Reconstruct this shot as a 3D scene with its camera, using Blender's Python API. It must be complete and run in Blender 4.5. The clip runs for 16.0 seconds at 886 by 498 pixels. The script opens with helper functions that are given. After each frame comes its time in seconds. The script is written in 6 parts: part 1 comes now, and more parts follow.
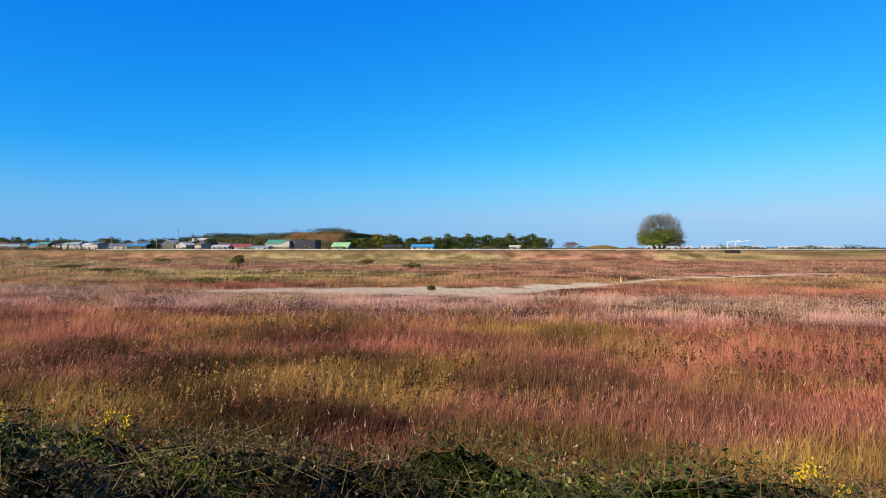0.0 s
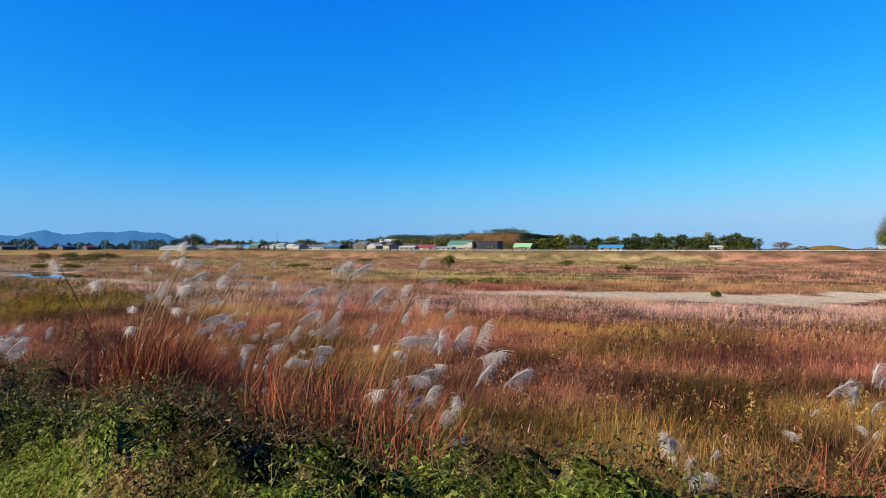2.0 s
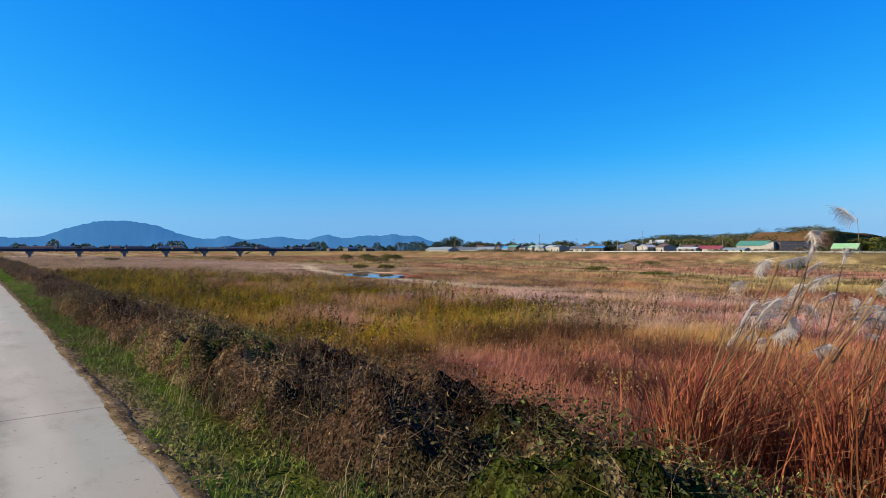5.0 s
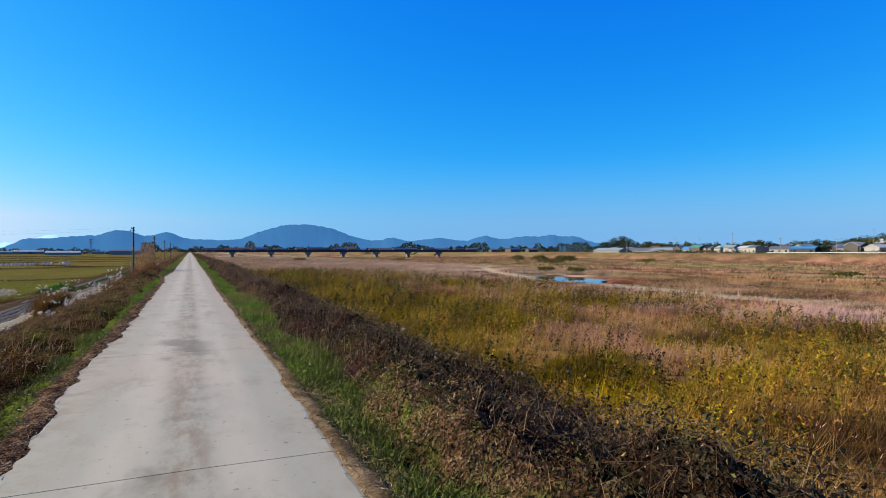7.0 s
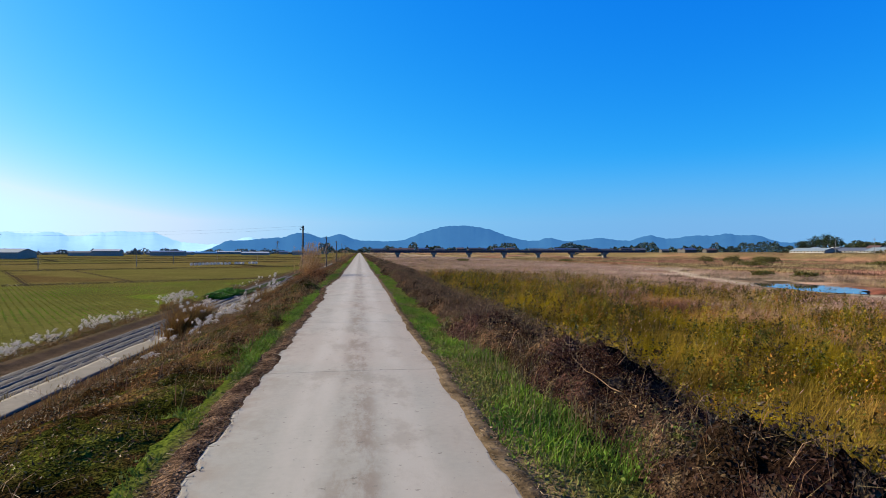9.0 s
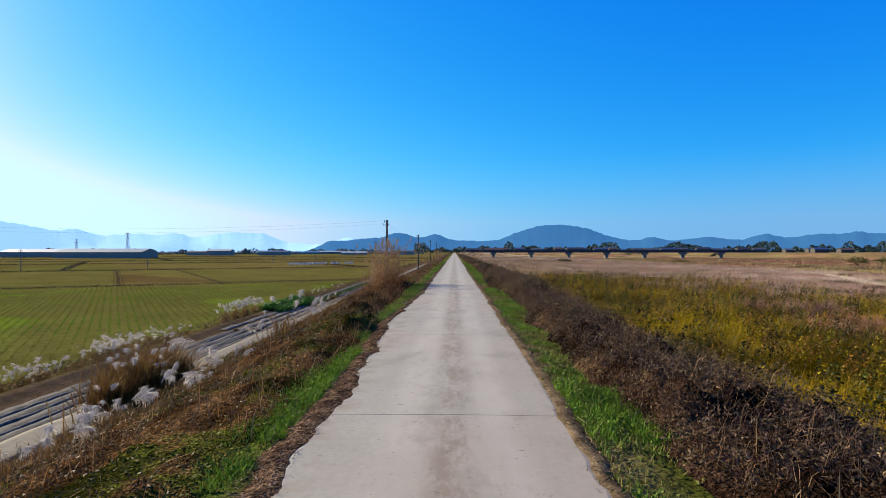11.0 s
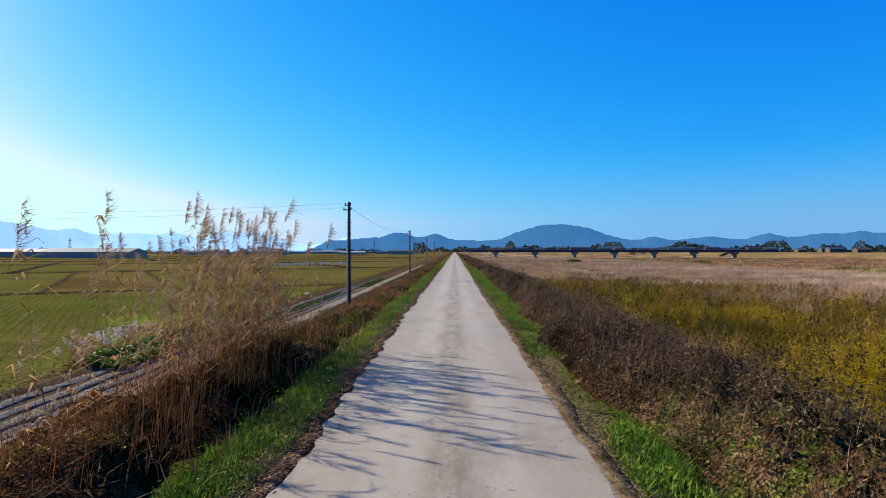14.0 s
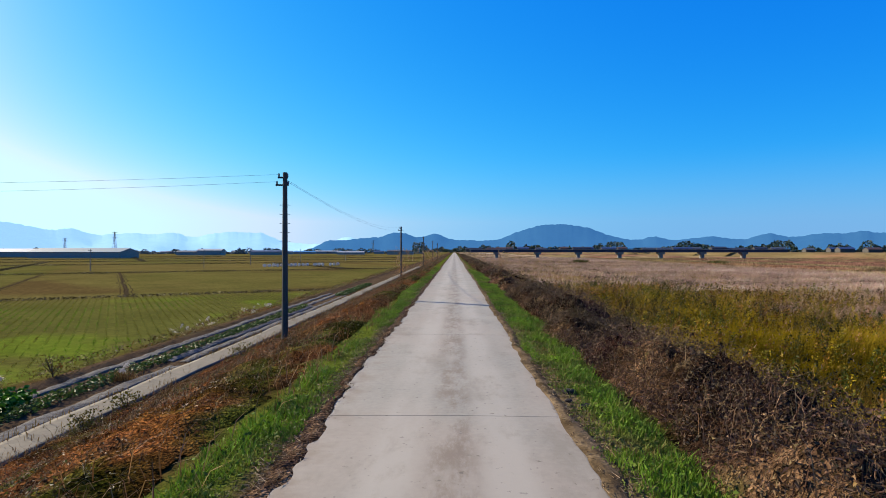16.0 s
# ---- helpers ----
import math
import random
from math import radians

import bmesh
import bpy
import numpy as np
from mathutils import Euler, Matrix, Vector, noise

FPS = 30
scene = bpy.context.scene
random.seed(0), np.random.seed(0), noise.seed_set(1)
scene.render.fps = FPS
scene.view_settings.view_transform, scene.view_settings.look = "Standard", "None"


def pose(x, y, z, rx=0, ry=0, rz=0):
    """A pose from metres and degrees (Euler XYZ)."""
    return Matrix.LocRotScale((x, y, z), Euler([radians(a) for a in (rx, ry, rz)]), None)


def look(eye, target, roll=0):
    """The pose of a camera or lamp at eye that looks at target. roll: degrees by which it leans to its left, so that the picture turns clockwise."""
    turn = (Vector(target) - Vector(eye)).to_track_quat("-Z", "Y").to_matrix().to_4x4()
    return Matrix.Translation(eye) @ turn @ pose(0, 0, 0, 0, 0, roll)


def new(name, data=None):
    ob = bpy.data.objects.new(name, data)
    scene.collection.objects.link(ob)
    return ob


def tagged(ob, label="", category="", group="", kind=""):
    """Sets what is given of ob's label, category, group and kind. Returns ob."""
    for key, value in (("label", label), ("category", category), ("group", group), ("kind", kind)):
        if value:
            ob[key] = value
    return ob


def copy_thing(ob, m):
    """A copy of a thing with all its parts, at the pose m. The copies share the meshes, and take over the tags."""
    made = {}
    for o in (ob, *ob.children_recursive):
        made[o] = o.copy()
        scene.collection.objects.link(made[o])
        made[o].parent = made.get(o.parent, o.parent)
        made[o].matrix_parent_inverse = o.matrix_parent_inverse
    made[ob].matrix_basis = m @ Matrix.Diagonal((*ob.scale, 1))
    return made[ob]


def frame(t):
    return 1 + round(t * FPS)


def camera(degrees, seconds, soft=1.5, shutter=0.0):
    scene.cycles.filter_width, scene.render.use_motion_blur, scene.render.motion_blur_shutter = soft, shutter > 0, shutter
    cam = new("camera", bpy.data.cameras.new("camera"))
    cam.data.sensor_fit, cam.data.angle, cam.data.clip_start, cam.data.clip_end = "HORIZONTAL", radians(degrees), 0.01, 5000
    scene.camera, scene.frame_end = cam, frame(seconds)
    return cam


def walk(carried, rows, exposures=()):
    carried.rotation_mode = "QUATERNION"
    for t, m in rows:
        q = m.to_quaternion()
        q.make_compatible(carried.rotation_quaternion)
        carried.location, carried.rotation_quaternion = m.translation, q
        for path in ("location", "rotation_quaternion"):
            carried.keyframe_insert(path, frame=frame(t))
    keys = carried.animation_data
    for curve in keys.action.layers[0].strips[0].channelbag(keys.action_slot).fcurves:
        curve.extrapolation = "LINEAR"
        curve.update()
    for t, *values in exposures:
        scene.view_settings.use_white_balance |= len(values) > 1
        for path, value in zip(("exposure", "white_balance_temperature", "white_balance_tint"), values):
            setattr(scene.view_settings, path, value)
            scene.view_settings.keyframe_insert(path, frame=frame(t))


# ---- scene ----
from mathutils import Quaternion

cam = camera(75.3, 16.0, soft=0.9)
SPEED, EYE = 8.483, 2.1
KEYS_T = [0, 1, 2, 3, 4, 5, 6, 7, 8, 9, 9.5, 9.9, 10.3, 10.8, 11.4, 12, 13, 14, 15, 16]
YAW = [-78.07 + 7.755 * t for t in KEYS_T[:11]] + [-1.75, 0.3, 1.1, 1.17, 1.17, 1.19, 1.17, 1.13, 1.14]
PITCH = [-0.11, -0.1, -0.04, 0.03, 0.07, 0.11, 0.16, 0.2, 0.23, 0.25, 0.25, 0.25, 0.24, 0.23, 0.23, 0.23, 0.22, 0.2, 0.2, 0.2]
PATH = [(t, pose(0.0, SPEED * t, EYE, 90 + p, 0.0, a)) for t, a, p in zip(KEYS_T, YAW, PITCH)]
walk(cam, PATH)

# ---- sky and sun ----
SUN_LEFT, SUN_UP = radians(59), radians(27)
to_sun = Vector((-math.sin(SUN_LEFT) * math.cos(SUN_UP), math.cos(SUN_LEFT) * math.cos(SUN_UP), math.sin(SUN_UP)))
world = bpy.data.worlds.new("sky")
scene.world = world
world.use_nodes = True
wt = world.node_tree
sky = wt.nodes.new("ShaderNodeTexSky")
sky.sky_type = "NISHITA"
sky.sun_disc = False
sky.sun_elevation, sky.sun_rotation = SUN_UP, -SUN_LEFT
sky.altitude, sky.air_density, sky.dust_density, sky.ozone_density = 20, 1.0, 0.5, 4.0
split, join = wt.nodes.new("ShaderNodeSeparateColor"), wt.nodes.new("ShaderNodeCombineColor")
wt.links.new(sky.outputs[0], split.inputs[0])
# the lowest air keeps the tone that it has a little above the horizon
way, way_in, way_out, floor_z = (wt.nodes.new(k) for k in ("ShaderNodeTexCoord", "ShaderNodeSeparateXYZ", "ShaderNodeCombineXYZ", "ShaderNodeMath"))
floor_z.operation = "MAXIMUM"
floor_z.inputs[1].default_value = 0.05
wt.links.new(way.outputs["Generated"], way_in.inputs[0])
wt.links.new(way_in.outputs[0], way_out.inputs[0])
wt.links.new(way_in.outputs[1], way_out.inputs[1])
wt.links.new(way_in.outputs[2], floor_z.inputs[0])
wt.links.new(floor_z.outputs[0], way_out.inputs[2])
wt.links.new(way_out.outputs[0], sky.inputs[0])
gains = []
for i, (power, gain) in enumerate(((2.7, 0.036), (0.98, 0.9), (0.3, 4.5))):
    p, g = wt.nodes.new("ShaderNodeMath"), wt.nodes.new("ShaderNodeMath")
    p.operation, g.operation = "POWER", "MULTIPLY"
    p.inputs[1].default_value, g.inputs[1].default_value = power, gain
    wt.links.new(split.outputs[i], p.inputs[0])
    wt.links.new(p.outputs[0], g.inputs[0])
    gains.append(g)
# red never outgrows green, so that the glow about the sun stays white
least, share_of = wt.nodes.new("ShaderNodeMath"), wt.nodes.new("ShaderNodeMath")
least.operation, share_of.operation = "MINIMUM", "MULTIPLY"
share_of.inputs[1].default_value = 0.8
wt.links.new(gains[1].outputs[0], share_of.inputs[0])
wt.links.new(share_of.outputs[0], least.inputs[0])
wt.links.new(gains[0].outputs[0], least.inputs[1])
cap = wt.nodes.new("ShaderNodeMath")
cap.operation = "MINIMUM"
cap.inputs[1].default_value = 5.4
wt.links.new(least.outputs[0], cap.inputs[0])
for i, g in enumerate((cap, gains[1], gains[2])):
    wt.links.new(g.outputs[0], join.inputs[i])
# pale lilac haze low over the plain, thinner towards the sun
def sky_math(kind, a, b):
    m = wt.nodes.new("ShaderNodeMath")
    m.operation, m.use_clamp = kind, kind == "SUBTRACT"
    for k, v in enumerate((a, b)):
        if isinstance(v, float):
            m.inputs[k].default_value = v
        else:
            wt.links.new(v, m.inputs[k])
    return m.outputs[0]


sunward = sky_math("ADD", sky_math("MULTIPLY", way_in.outputs[0], -math.sin(SUN_LEFT)), sky_math("MULTIPLY", way_in.outputs[1], math.cos(SUN_LEFT)))
low = wt.nodes.new("ShaderNodeMapRange")
low.interpolation_type = "SMOOTHSTEP"
low.inputs["From Min"].default_value, low.inputs["From Max"].default_value, low.inputs["To Max"].default_value = 0.17, 0.0, 0.7
wt.links.new(way_in.outputs[2], low.inputs["Value"])
haze = wt.nodes.new("ShaderNodeMix")
haze.data_type = "RGBA"
haze.inputs["B"].default_value = (1.75, 3.3, 5.8, 1)
wt.links.new(sky_math("MULTIPLY", low.outputs[0], sky_math("SUBTRACT", 0.95, sky_math("MAXIMUM", sunward, 0.0))), haze.inputs["Factor"])
wt.links.new(join.outputs[0], haze.inputs["A"])
wt.links.new(haze.outputs["Result"], wt.nodes["Background"].inputs[0])
wt.nodes["Background"].inputs[1].default_value = 0.06
sun = new("sun", bpy.data.lights.new("sun", "SUN"))
sun.data.energy, sun.data.angle, sun.data.color = 5.0, radians(0.53), (1.0, 0.87, 0.66)
sun.matrix_world = look(to_sun * 100, (0, 0, 0))
scene.view_settings.exposure = 1.12


# ---- arithmetic ----
def lin(r, g, b, k=0.6):
    """A colour from 0..255 display values, as linear reflectance."""
    return tuple(k * ((c / 255 / 12.92) if c < 10.3 else ((c / 255 + 0.055) / 1.055) ** 2.4) for c in (r, g, b))


def vnoise(x, y, seed=0):
    x, y = np.asarray(x, float), np.asarray(y, float)
    xi, yi = np.floor(x), np.floor(y)
    u, v = x - xi, y - yi
    u, v = u * u * (3 - 2 * u), v * v * (3 - 2 * v)
    h = lambda a, b: np.modf(np.abs(np.sin(a * 127.1 + b * 311.7 + seed * 74.7) * 43758.5453))[0]
    return (h(xi, yi) * (1 - u) + h(xi + 1, yi) * u) * (1 - v) + (h(xi, yi + 1) * (1 - u) + h(xi + 1, yi + 1) * u) * v


def fbm(x, y, seed=0, octaves=3):
    total, amp, norm = 0.0, 1.0, 0.0
    for o in range(octaves):
        total = total + amp * vnoise(np.asarray(x) * 2**o, np.asarray(y) * 2**o, seed + 13 * o)
        norm, amp = norm + amp, amp * 0.5
    return total / norm


def step(a, b, x):
    t = np.clip((np.asarray(x, float) - a) / (b - a), 0, 1)
    return t * t * (3 - 2 * t)


def bump(x, c, w):
    return np.exp(-(((x - c) / w) ** 2))


# ---- the lie of the land ----
FIELD, PADDY, PATHZ = -4.3, -5.8, -3.03
UX, UY = -math.sin(radians(31)), math.cos(radians(31))      # the way the paddy rows run


def road_left(y):
    ragged = 0.05 * (fbm(y / 1.3, 0 * y, 5, 4) - 0.5) + 0.045 * step(0.55, 0.6, vnoise(y / 0.9, 0 * y, 55)) + 0.05 * step(0.5, 0.6, vnoise(y / 0.3, 0 * y, 56))
    cast = 0.06 * (vnoise(np.floor((y - 86.55) / 7.06) * 3.7, 0 * y, 57) - 0.5)
    return -1.69 - 0.3 * bump(y, 111, 4.5) - 0.12 * bump(y, 117, 2.5) - 0.14 * bump(y, 72, 3.0) + ragged + cast


def road_right(y):
    return 1.41 + 0.05 * (fbm(y / 1.5, 0 * y, 6, 4) - 0.5) + 0.04 * np.sin(y * 0.11 + 1) - 0.04 * step(0.6, 0.68, vnoise(y / 0.7, 0 * y, 58))


def sand_amount(x, y):
    """Bare sand of the dry river bed: one broad bar, a tail that bends away, and a pale strip by the pond."""
    n = (fbm(x / 9, y / 9, 31) - 0.5) * 5 + (fbm(x / 2.5, y / 2.5, 32) - 0.5) * 2.5
    near = np.interp(y, (-80, -51, -23, -6, 2, 9, 66), (172, 148, 126, 100, 88, 76, 76))
    wide = np.interp(y, (-75, -51, -23, -6, 5, 16, 36, 44, 62), (0.5, 6, 7, 8, 20, 18, 11, 8, -2))
    main = step(-0.6, 0.6, x - near + n * 0.4) * step(0.6, -0.6, x - near - wide + n) * step(66, 58, y) * step(-74, -60, y)
    main = main * step(0.78, 0.66, fbm(x / 3.5, y / 8, 33) + 0.08 * step(0, -20, y))
    mid = np.interp(y, (95, 116, 150, 178, 207, 258, 275), (77, 69, 74, 76, 83, 104, 112))
    strip = step(3.6, 1.4, np.abs(x - mid + n * 0.5)) * step(92, 110, y) * step(275, 250, y)
    return np.clip(np.maximum(main, strip * 0.85), 0, 1)


def pond_amount(x, y):
    dx, dy = x - 82 - 0.25 * (y - 171), y - 171
    return np.exp(-((dx / 5.8) ** 2 + (dy / 14) ** 2))


def land(x, y):
    x, y = np.asarray(x, float), np.asarray(y, float)
    n = fbm(x / 3, y / 3, 1) - 0.5
    foot = 16 - 4.2 * step(53, 68, y)
    right = -0.1 * step(1.5, 3, x) - 4.2 * step(0, 1, (x - 3.2) / (foot - 3.2)) ** 0.9
    far_bank = 4.9 * step(304, 320, x - 0.02 * (y - 200))
    right = right + far_bank + n * 0.35 * step(3, 9, x)
    right = right - 0.1 * sand_amount(x, y) - 0.9 * step(0.12, 0.4, pond_amount(x, y))
    left = -0.1 * step(-1.6, -2.8, x) - 2.95 * step(-2.4, -10.9, x)
    left = left - 0.35 * step(-12.3, -12.8, x) + 0.2 * step(-16.3, -16.8, x) - 1.85 * step(-17.3, -19.2, x) - 0.8 * step(-21, -26, x)
    left = left + n * 0.2 * step(-2, -5, x) * step(-10.9, -10.2, x) + n * 0.4 * step(-17, -19, x) * step(-27, -25, x)
    return np.where(x > 0, right, left) - 0.03


# ---- materials ----
def mat(name, color=None, rough=0.9, attr=False, scale=8.0, vary=0.35, bump_h=0.0, translucent=0.0, metal=0.0, emit=None, spec=0.3, fine=6.0):
    m = bpy.data.materials.new(name)
    m.use_nodes = True
    t = m.node_tree
    n, l = t.nodes, t.links
    b = n["Principled BSDF"]
    b.inputs["Roughness"].default_value = rough
    b.inputs["Metallic"].default_value = metal
    b.inputs["Specular IOR Level"].default_value = spec
    coord = n.new("ShaderNodeTexCoord")
    noise1 = n.new("ShaderNodeTexNoise")
    noise1.inputs["Scale"].default_value, noise1.inputs["Detail"].default_value = scale, 4
    l.new(coord.outputs["Object"], noise1.inputs["Vector"])
    noise2 = n.new("ShaderNodeTexNoise")
    noise2.inputs["Scale"].default_value, noise2.inputs["Detail"].default_value = scale * fine, 3
    l.new(coord.outputs["Object"], noise2.inputs["Vector"])
    add = n.new("ShaderNodeMath")
    add.operation = "ADD"
    l.new(noise1.outputs["Fac"], add.inputs[0])
    l.new(noise2.outputs["Fac"], add.inputs[1])
    rng = n.new("ShaderNodeMapRange")
    rng.inputs["From Min"].default_value, rng.inputs["From Max"].default_value = 0.65, 1.35
    rng.inputs["To Min"].default_value, rng.inputs["To Max"].default_value = 1 - vary, 1 + vary
    l.new(add.outputs[0], rng.inputs["Value"])
    mul = n.new("ShaderNodeVectorMath")
    mul.operation = "SCALE"
    if attr:
        src = n.new("ShaderNodeAttribute")
        src.attribute_name = "Col"
        l.new(src.outputs["Color"], mul.inputs[0])
    else:
        mul.inputs[0].default_value = color
    l.new(rng.outputs[0], mul.inputs["Scale"])
    l.new(mul.outputs[0], b.inputs["Base Color"])
    if bump_h:
        bp = n.new("ShaderNodeBump")
        bp.inputs["Strength"].default_value, bp.inputs["Distance"].default_value = 1.0, bump_h
        l.new(add.outputs[0], bp.inputs["Height"])
        l.new(bp.outputs[0], b.inputs["Normal"])
    if translucent:
        tr = n.new("ShaderNodeBsdfTranslucent")
        mx = n.new("ShaderNodeMixShader")
        mx.inputs[0].default_value = translucent
        l.new(mul.outputs[0], tr.inputs["Color"])
        l.new(b.outputs[0], mx.inputs[1])
        l.new(tr.outputs[0], mx.inputs[2])
        l.new(mx.outputs[0], n["Material Output"].inputs[0])
    if emit:
        b.inputs["Emission Color"].default_value = (*emit[:3], 1)
        b.inputs["Emission Strength"].default_value = emit[3]
    return m


M_GROUND = mat("soil_and_turf", attr=True, scale=1.3, vary=0.45, bump_h=0.06, spec=0.0, fine=9)
M_BRUSH = mat("matted_brush", attr=True, scale=5.0, vary=0.55, bump_h=0.03, spec=0.0, fine=6)


M_SOIL = mat("soil_and_straw", attr=True, scale=4.0, vary=0.4, bump_h=0.012, spec=0.0, fine=7)


def leafy(m, scale, low, high, depth):
    """Break a surface up into small overlapping leaves, each of its own tone and tilt."""
    t = m.node_tree
    n, l = t.nodes, t.links
    b = n["Principled BSDF"]
    coord, cells, tone, mul, bp = (n.new(k) for k in ("ShaderNodeTexCoord", "ShaderNodeTexVoronoi", "ShaderNodeMapRange", "ShaderNodeVectorMath", "ShaderNodeBump"))
    warp, mix = n.new("ShaderNodeTexNoise"), n.new("ShaderNodeVectorMath")
    warp.inputs["Scale"].default_value = scale * 0.8
    mix.operation = "MULTIPLY_ADD"
    mix.inputs[1].default_value = (1.6 / scale, 1.6 / scale, 1.6 / scale)
    l.new(coord.outputs["Object"], warp.inputs["Vector"])
    l.new(warp.outputs["Color"], mix.inputs[0])
    l.new(coord.outputs["Object"], mix.inputs[2])
    l.new(mix.outputs[0], cells.inputs["Vector"])
    cells.inputs["Scale"].default_value = scale
    sep = n.new("ShaderNodeSeparateColor")
    l.new(cells.outputs["Color"], sep.inputs[0])
    tone.inputs["To Min"].default_value, tone.inputs["To Max"].default_value = low, high
    l.new(sep.outputs[0], tone.inputs["Value"])
    mul.operation = "SCALE"
    l.new(b.inputs["Base Color"].links[0].from_socket, mul.inputs[0])
    l.new(tone.outputs[0], mul.inputs["Scale"])
    l.new(mul.outputs[0], b.inputs["Base Color"])
    high_low = n.new("ShaderNodeMath")
    high_low.operation = "ADD"
    l.new(cells.outputs["Distance"], high_low.inputs[0])
    l.new(sep.outputs[1], high_low.inputs[1])
    bp.inputs["Strength"].default_value, bp.inputs["Distance"].default_value = 1.0, depth
    l.new(high_low.outputs[0], bp.inputs["Height"])
    l.new(bp.outputs[0], b.inputs["Normal"])


leafy(M_BRUSH, 26.0, 0.25, 1.75, 0.035)
M_GRASS = mat("grass_blades", attr=True, rough=0.75, scale=0.7, vary=0.2, translucent=0.22, spec=0.1)
M_LEAF = mat("leaves", attr=True, rough=0.6, scale=3.0, vary=0.3, translucent=0.16, spec=0.15)
M_PLUME = mat("silky_plume", lin(222, 212, 202, 0.68), 0.6, scale=20, vary=0.2, translucent=0.45)
M_STALK = mat("dry_stalk", lin(138, 106, 70), 0.7, scale=15, vary=0.3, translucent=0.2)
M_BARK = mat("bark", lin(84, 70, 55), 0.9, scale=12, vary=0.4, bump_h=0.02)


def concrete_material():
    """Worn cast concrete: paler wheel tracks, a soiled crown, dark damp-looking stains, dust and grit."""
    m = mat("worn_concrete", lin(162, 156, 141), 0.85, scale=0.7, vary=0.13, spec=0.35, fine=18)
    t = m.node_tree
    n, l = t.nodes, t.links
    b = n["Principled BSDF"]
    coord, sep = n.new("ShaderNodeTexCoord"), n.new("ShaderNodeSeparateXYZ")
    l.new(coord.outputs["Object"], sep.inputs[0])

    def noise(scale, detail, rough, stretch=(1, 1, 1)):
        mp, ns = n.new("ShaderNodeMapping"), n.new("ShaderNodeTexNoise")
        mp.inputs["Scale"].default_value = stretch
        ns.inputs["Scale"].default_value, ns.inputs["Detail"].default_value, ns.inputs["Roughness"].default_value = scale, detail, rough
        l.new(coord.outputs["Object"], mp.inputs[0])
        l.new(mp.outputs[0], ns.inputs["Vector"])
        return ns.outputs["Fac"]

    def ramp(src, a, z, lo=0.0, hi=1.0):
        r = n.new("ShaderNodeMapRange")
        r.interpolation_type = "SMOOTHSTEP"
        for key, v in zip(("From Min", "From Max", "To Min", "To Max"), (a, z, lo, hi)):
            r.inputs[key].default_value = v
        l.new(src, r.inputs["Value"])
        return r.outputs[0]

    def math_node(kind, a, c):
        q = n.new("ShaderNodeMath")
        q.operation = kind
        for k, v in enumerate((a, c)):
            if isinstance(v, (int, float)):
                q.inputs[k].default_value = v
            else:
                l.new(v, q.inputs[k])
        return q.outputs[0]

    def over(under, colour, amount):
        q = n.new("ShaderNodeMix")
        q.data_type = "RGBA"
        q.inputs["B"].default_value = (*colour, 1)
        l.new(under, q.inputs["A"])
        l.new(amount, q.inputs["Factor"])
        return q.outputs["Result"]

    def band(x, w):
        return ramp(math_node("ABSOLUTE", math_node("SUBTRACT", sep.outputs["X"], x), 0), w, w * 0.25)

    c = b.inputs["Base Color"].links[0].from_socket
    # the nearer slabs are greyer than those further on
    c = over(c, lin(160, 160, 144), ramp(sep.outputs["Y"], 96, 66, 0, 0.75))
    c = over(c, lin(172, 156, 138), math_node("MULTIPLY", ramp(noise(0.35, 3, 0.5, (1, 0.5, 1)), 0.42, 0.6), 0.45))
    # pale wheel tracks
    worn = ramp(noise(1.4, 5, 0.6, (1, 0.22, 1)), 0.35, 0.6, 0.25, 0.75)
    for x in (-0.62, 0.52):
        c = over(c, lin(184, 176, 160), math_node("MULTIPLY", band(x, 0.42), worn))
    # soil on the crown between them
    soil = ramp(noise(1.6, 8, 0.75, (1.6, 0.5, 1)), 0.42, 0.62, 0.0, 0.8)
    c = over(c, lin(130, 114, 96), math_node("MULTIPLY", band(-0.03, 0.36), soil))
    # patches where dust has blown thin
    c = over(c, lin(138, 128, 110), ramp(noise(0.9, 7, 0.7, (1.3, 0.6, 1)), 0.5, 0.66, 0, 0.5))
    # dark stains along the crown of the nearer slabs
    old = ramp(sep.outputs["Y"], 80, 72)
    stain = math_node("MULTIPLY", ramp(noise(0.42, 5, 0.6, (1.2, 0.8, 1)), 0.5, 0.62), math_node("MULTIPLY", band(-0.15, 0.75), old))
    c = over(c, lin(112, 106, 92), math_node("MULTIPLY", stain, 0.85))
    # earth creeping in from the rims, and pits
    c = over(c, lin(140, 122, 100), math_node("MULTIPLY", ramp(math_node("ABSOLUTE", sep.outputs["X"], 0), 1.05, 1.6), ramp(noise(2.2, 6, 0.6), 0.42, 0.66, 0, 0.7)))
    c = over(c, lin(104, 96, 84), ramp(noise(9, 4, 0.6), 0.63, 0.72, 0, 0.7))
    l.new(c, b.inputs["Base Color"])
    bp = n.new("ShaderNodeBump")
    bp.inputs["Strength"].default_value, bp.inputs["Distance"].default_value = 0.5, 0.004
    l.new(noise(55, 4, 0.6), bp.inputs["Height"])
    l.new(bp.outputs[0], b.inputs["Normal"])
    return m


M_CONCRETE = concrete_material()


# ---- mesh helpers ----
def part(name, bm, material, parent=None, label=""):
    me = bpy.data.meshes.new(name)
    bm.to_mesh(me)
    bm.free()
    me.materials.append(material)
    ob = new(name, me)
    if parent:
        ob.parent = parent
    return tagged(ob, label)


